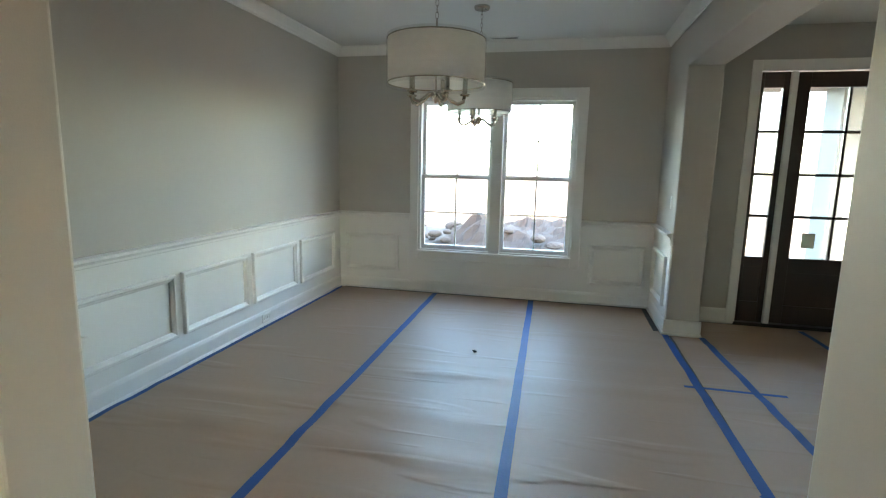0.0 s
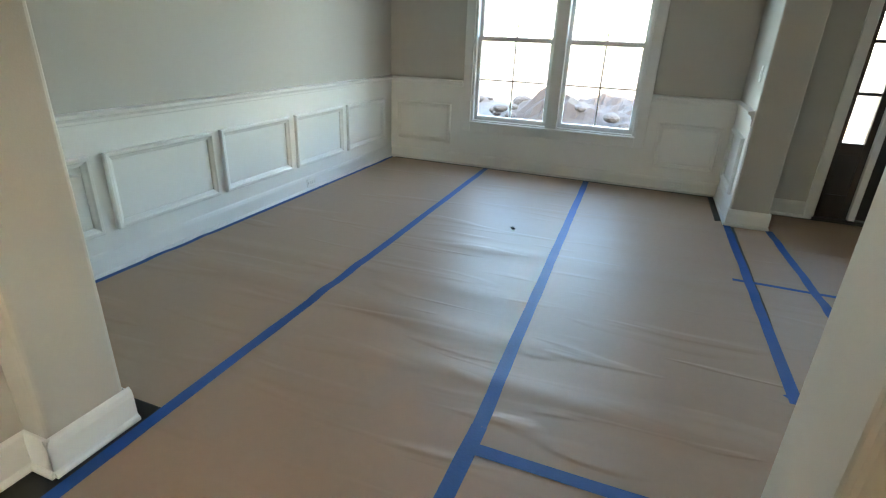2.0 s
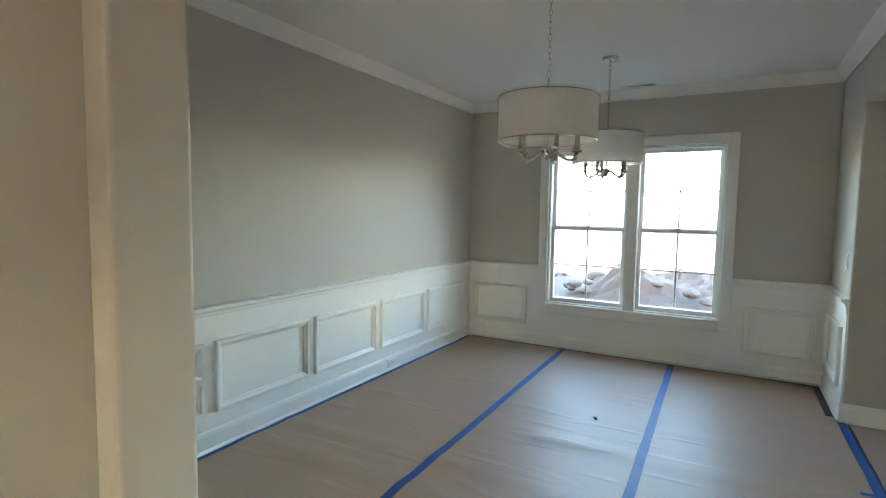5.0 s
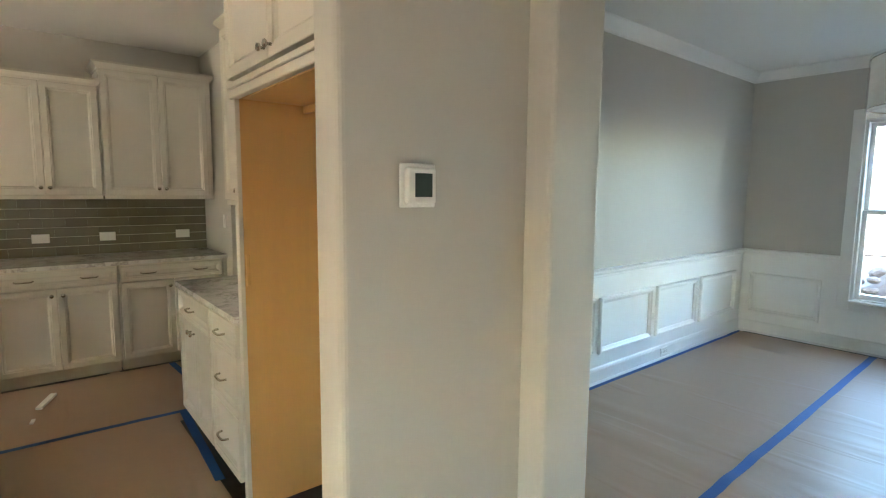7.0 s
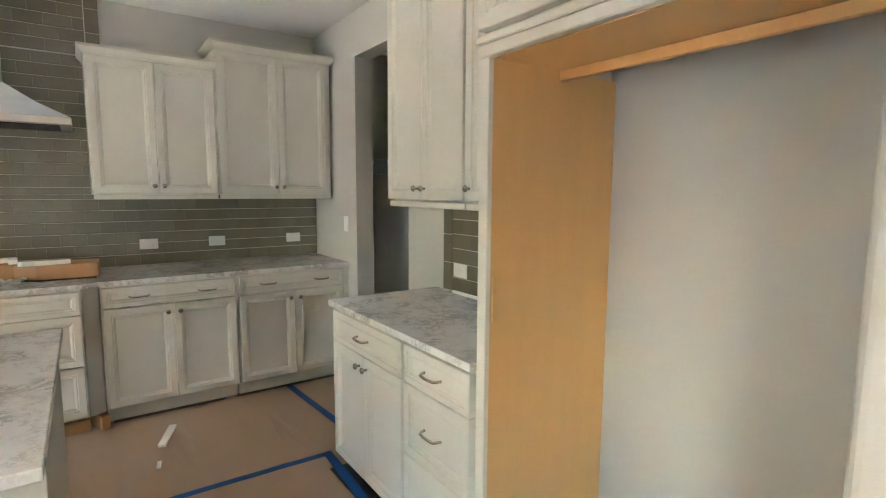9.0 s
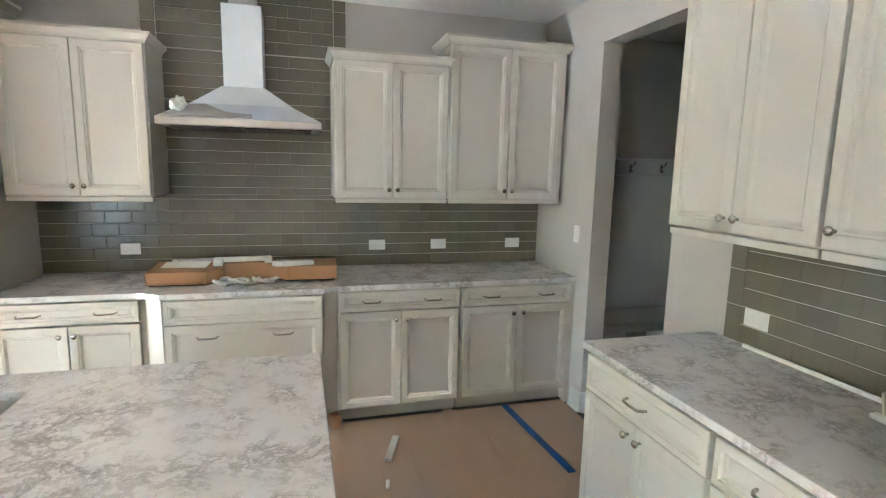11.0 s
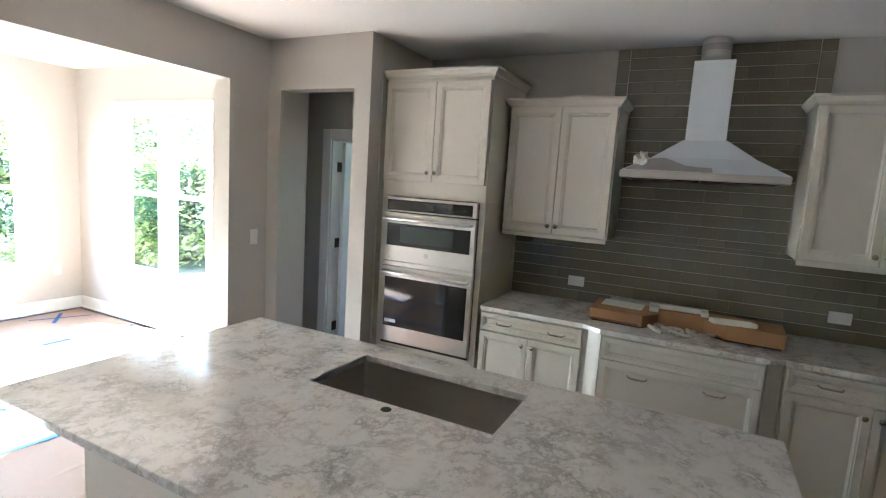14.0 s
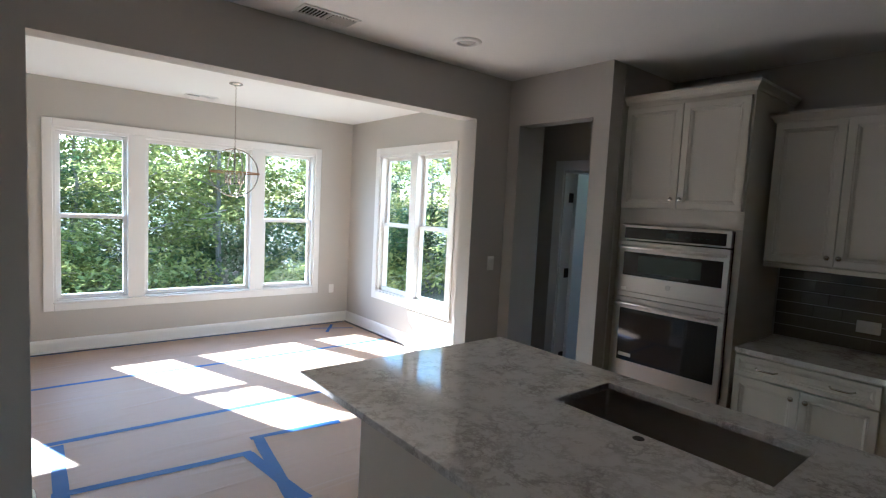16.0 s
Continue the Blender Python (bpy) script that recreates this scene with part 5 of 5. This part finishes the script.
def tree(name, m, height, spread, leaves, leaf, label, seed, low=0.12, size=0.085):
    rng = random.Random(seed)
    root = thing(name, m, label, "tree", group="trees outside the breakfast room")
    trunk = bmesh.new()
    pts = [Vector((0.25 * noise.noise(Vector((k * 0.4, seed, 0))), 0.25 * noise.noise(Vector((k * 0.4, 0, seed))), height * k / 9)) for k in range(10)]
    for k in range(9):
        tube([pts[k], pts[k + 1]], 0.11 * (1 - k / 10.5) * height / 8, 7, bm=trunk)
    tips = []
    for k in range(26):
        t = rng.uniform(low, 0.98)
        p = pts[min(9, int(t * 9))]
        a = rng.uniform(0, 2 * math.pi)
        ln = spread * (1 - abs(t - 0.45) * 0.9) * rng.uniform(0.5, 1.0)
        d = Vector((math.cos(a), math.sin(a), rng.uniform(0.1, 0.6)))
        q, e = p + d * ln * 0.5 + Vector((0, 0, 0.08)), p + d * ln
        tube([p, q, e], 0.022 * height / 8, 5, bm=trunk)
        tips += [q, e, p + d * ln * 0.75]
        for s in range(3):
            o = q + Vector((rng.uniform(-1, 1), rng.uniform(-1, 1), rng.uniform(-0.3, 0.8))) * ln * 0.35
            tube([q, o], 0.008 * height / 8, 4, bm=trunk)
            tips.append(o)
    part("trunk", trunk, BARK, root)
    vs, fs = [], []
    for k in range(leaves):
        c = rng.choice(tips) + Vector((rng.gauss(0, 0.28), rng.gauss(0, 0.28), rng.gauss(0, 0.09))) * spread * 0.5
        u = Vector((rng.uniform(-1, 1), rng.uniform(-1, 1), rng.uniform(-0.35, 0.35))).normalized() * size * rng.uniform(0.5, 1.1)
        w = u.cross(Vector((rng.uniform(-0.4, 0.4), rng.uniform(-0.4, 0.4), 1))).normalized() * u.length * 0.5
        b = len(vs)
        vs += [c - u, c + w, c + u, c - w]
        fs.append((b, b + 1, b + 2, b + 3))
    me = bpy.data.meshes.new("crown")
    me.from_pydata(vs, [], fs)
    me.materials.append(leaf)
    ob = new("crown", me)
    ob.parent = root
    tagged(ob, "loose crown of small leaves", kind="stuff")
    return root


kinds = [tree("tree", pose(-3.4, -14.5, -1.2), 5.6, 2.4, 12000, LEAF, "leafy spring tree with bright green foliage", 3),
         tree("tree", pose(-6.5, -19, -1.6), 8.0, 3.0, 12000, LEAF, "tall woodland tree with yellow-green leaves", 8, 0.25),
         tree("tree", pose(-1.0, -16.5, -1.4), 5.0, 2.4, 12000, LEAF_DARK, "dense dark green tree", 14, 0.06, 0.08)]
rng = random.Random(77)
for k, (x, y) in enumerate(((1.2, -15), (-9.5, -16), (3.8, -19), (-2.4, -21), (-12, -20), (0.5, -24), (-8, -25), (-5, -28), (4, -27), (-14, -26), (-10.5, -9.5), (-13.0, -6.5), (-12.0, -3.5), (-15.5, -8.5), (-17, -4), (-16, -12), (-19, -8), (-11.5, -13), (8, -22), (-1, -31), (-10, -32), (-20, -18), (6, -33), (-16, -33))):
    s = rng.uniform(0.85, 1.1) * (0.8 if -18 < y and x > -8 else 1.15)
    copy_thing(kinds[k % 3], pose(x, y, -0.9 - 0.4 * rng.random(), 0, 0, rng.uniform(0, 360)) @ Matrix.Scale(s, 4))

for k, (x, y) in enumerate(((-26, -36), (-19, -39), (-13, -37), (-6, -38), (0, -40), (7, -38), (13, -36), (-28, -16), (-30, -9), (-29, -2), (-27, 5), (-24, -22))):
    copy_thing(kinds[k % 2], pose(x, y, -1.2, 0, 0, rng.uniform(0, 360)) @ Matrix.Scale((1.9, 1.45)[k % 2] * rng.uniform(0.9, 1.1), 4))


def shrubs(label, spots, leaf, seed):
    rng = random.Random(seed)
    vs, fs = [], []
    for x, y, r, h in spots:
        for k in range(900):
            a, q = rng.uniform(0, 2 * math.pi), math.sqrt(rng.random())
            z = -1.3 + h * rng.random() * (1 - 0.5 * q)
            c = Vector((x + r * q * math.cos(a), y + r * q * math.sin(a), z))
            u = Vector((rng.uniform(-1, 1), rng.uniform(-1, 1), rng.uniform(-0.6, 0.6))).normalized() * rng.uniform(0.06, 0.13)
            w = u.cross(Vector((0.2, 0.1, 1))).normalized() * u.length * 0.5
            b = len(vs)
            vs += [c - u, c + w, c + u, c - w]
            fs.append((b, b + 1, b + 2, b + 3))
    me = bpy.data.meshes.new("undergrowth")
    me.from_pydata(vs, [], fs)
    me.materials.append(leaf)
    tagged(new("undergrowth", me), label, "undergrowth", kind="stuff")


def far_wood(label, spots, leaf, seed, count):
    """Deep woodland: tall loose clouds of leaves on thin stems, too many to tell apart."""
    rng = random.Random(seed)
    vs, fs = [], []
    for x, y, r, h in spots:
        knots = [Vector((x + rng.gauss(0, r * 0.5), y + rng.gauss(0, r * 0.5), -1.4 + h * rng.random())) for _ in range(16)]
        for k in range(count):
            c = rng.choice(knots) + Vector((rng.gauss(0, 0.55), rng.gauss(0, 0.55), rng.gauss(0, 0.32)))
            u = Vector((rng.uniform(-1, 1), rng.uniform(-1, 1), rng.uniform(-0.6, 0.6))).normalized() * rng.uniform(0.08, 0.2)
            w = u.cross(Vector((0.2, 0.1, 1))).normalized() * u.length * 0.6
            b = len(vs)
            vs += [c - u, c + w, c + u, c - w]
            fs.append((b, b + 1, b + 2, b + 3))
    me = bpy.data.meshes.new("woodland")
    me.from_pydata(vs, [], fs)
    me.materials.append(leaf)
    tagged(new("woodland", me), label, "woodland", kind="stuff")


rng = random.Random(41)
far_wood("dense spring woodland behind the breakfast room", [(rng.uniform(-26, 10), rng.uniform(-34, -19), rng.uniform(1.5, 2.6), rng.uniform(5, 11)) for _ in range(60)] + [(rng.uniform(-30, -15), rng.uniform(-18, 6), rng.uniform(1.5, 2.6), rng.uniform(5, 10)) for _ in range(34)], LEAF, 42, 700)
far_wood("dark evergreens standing deep in the woodland", [(rng.uniform(-26, 10), rng.uniform(-40, -26), rng.uniform(1.8, 3), rng.uniform(5, 10)) for _ in range(40)] + [(rng.uniform(-34, -22), rng.uniform(-20, 6), rng.uniform(1.8, 3), rng.uniform(5, 9)) for _ in range(20)], LEAF_DARK, 43, 600)

rng = random.Random(5)
shrubs("tangled green undergrowth at the wood's edge", [(rng.uniform(-13, 5), rng.uniform(-17, -12.5), rng.uniform(0.8, 1.6), rng.uniform(1.0, 2.4)) for _ in range(26)] + [(rng.uniform(-13, -9.5), rng.uniform(-12, -2), rng.uniform(0.8, 1.4), rng.uniform(0.8, 2.2)) for _ in range(16)], LEAF, 9)
shrubs("dark evergreen undergrowth among the trees", [(rng.uniform(-16, 7), rng.uniform(-26, -16), rng.uniform(1, 2), rng.uniform(1.5, 3.2)) for _ in range(22)], LEAF_DARK, 10)


# ---- wall tiles, piece by piece ----
TW, TH, GAP, SIDE = 0.1532, 0.0760, 0.0040, 0.0007


def tile_mesh(w, h):
    bm = bmesh.new()
    prof = ((0, 0.0), (0.0, -0.006), (0.0015, -0.0078), (0.003, -0.008))
    loops = [[bm.verts.new(v) for v in ((i * 0.25, d, i), (w - i * 0.25, d, i), (w - i * 0.25, d, h - i), (i * 0.25, d, h - i))] for i, d in prof]
    for p, q in zip(loops, loops[1:]):
        for k in range(4):
            bm.faces.new((p[k], p[(k + 1) % 4], q[(k + 1) % 4], q[k]))
    bm.faces.new(loops[-1])
    return finish("tile", bm, TILE)


MESHES = {}


def tiled(name, m, fields, label):
    """fields: (x0, x1, z0, z1) in the wall's own plane, laid in running bond from the worktop up."""
    root = solo(name, boxes([(x0, x1, -0.003, 0.004, z0, z1) for x0, x1, z0, z1 in fields]), GROUT, label, "tiled wall", m, kind="structure")
    for x0, x1, z0, z1 in fields:
        r0 = math.floor((z0 + 1e-4) / (TH + GAP))
        for r in range(r0, math.ceil(z1 / (TH + GAP)) + 1):
            a, b = max(z0, r * (TH + GAP)), min(z1, r * (TH + GAP) + TH)
            if b - a < 0.012:
                continue
            x = -24 * (TW + SIDE) + (r % 2) * (TW + SIDE) / 2
            while x < x1:
                u, v = max(x, x0), min(x + TW, x1)
                if v - u > 0.012:
                    key = (round(v - u, 3), round(b - a, 3))
                    if key not in MESHES:
                        MESHES[key] = tile_mesh(*key)
                    t = new("tile", MESHES[key])
                    t.parent = root
                    t.matrix_basis = pose(u, -0.001, a, random.uniform(-0.12, 0.12), 0, random.uniform(-0.08, 0.08))
                x += TW + SIDE
    return root


random.seed(31)
tiled("backsplash", pose(-5.054, 0, 0.919, 0, 0, 90), [(-0.83, 2.575, 0.0, 0.508), (-0.075, 0.96, 0.511, 1.43), (-0.10, 0.985, 1.433, 1.82)], "glossy grey-brown wall tiles with pale joints behind the hood")
tiled("backsplash_side", pose(0, 2.577, 0.919), [(-3.015, -2.005, 0.0, 0.50)], "glossy grey-brown wall tiles with pale joints by the side worktop")


# upright border tiles at the end of the side wall
edge = solo("backsplash_side_border", box(-3.10, -3.018, -0.003, 0.004, 0.0, 0.50), GROUT, "upright glossy grey-brown border tiles by the side worktop", "tiled wall", pose(0, 2.577, 0.919), kind="structure")
z = 0.0
while z < 0.48:
    h = round(min(TW, 0.498 - z), 3)
    if (0.08, h) not in MESHES:
        MESHES[(0.08, h)] = tile_mesh(0.08, h)
    t = new("tile", MESHES[(0.08, h)])
    t.parent = edge
    t.matrix_basis = pose(-3.099, -0.001, z)
    z += TW + GAP

# upright border tiles beside the field above the cabinets
border = solo("backsplash_border", boxes([(-0.19, -0.103, -0.003, 0.004, 1.433, 1.82), (0.988, 1.075, -0.003, 0.004, 1.433, 1.82)]), GROUT, "upright glossy grey-brown border tiles", "tiled wall", pose(-5.054, 0, 0.919, 0, 0, 90), kind="structure")
for x in (-0.187, 0.991):
    z = 1.435
    while z < 1.81:
        h = round(min(TW, 1.818 - z), 3)
        if (0.08, h) not in MESHES:
            MESHES[(0.08, h)] = tile_mesh(0.08, h)
        t = new("tile", MESHES[(0.08, h)])
        t.parent = border
        t.matrix_basis = pose(x, -0.001, z)
        z += TW + GAP


# ---- dark strips: bare floor past the paper, and shade at the toe kick ----
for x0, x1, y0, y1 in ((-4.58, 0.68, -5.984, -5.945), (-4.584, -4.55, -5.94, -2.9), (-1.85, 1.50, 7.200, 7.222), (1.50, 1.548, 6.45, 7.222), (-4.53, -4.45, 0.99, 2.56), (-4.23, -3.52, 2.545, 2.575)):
    solo("floor_edge", box(x0, x1, y0, y1, 0.004, 0.0065), OAK, "dark strip for bare floor and shade along the foot", "floor edge", kind="structure")
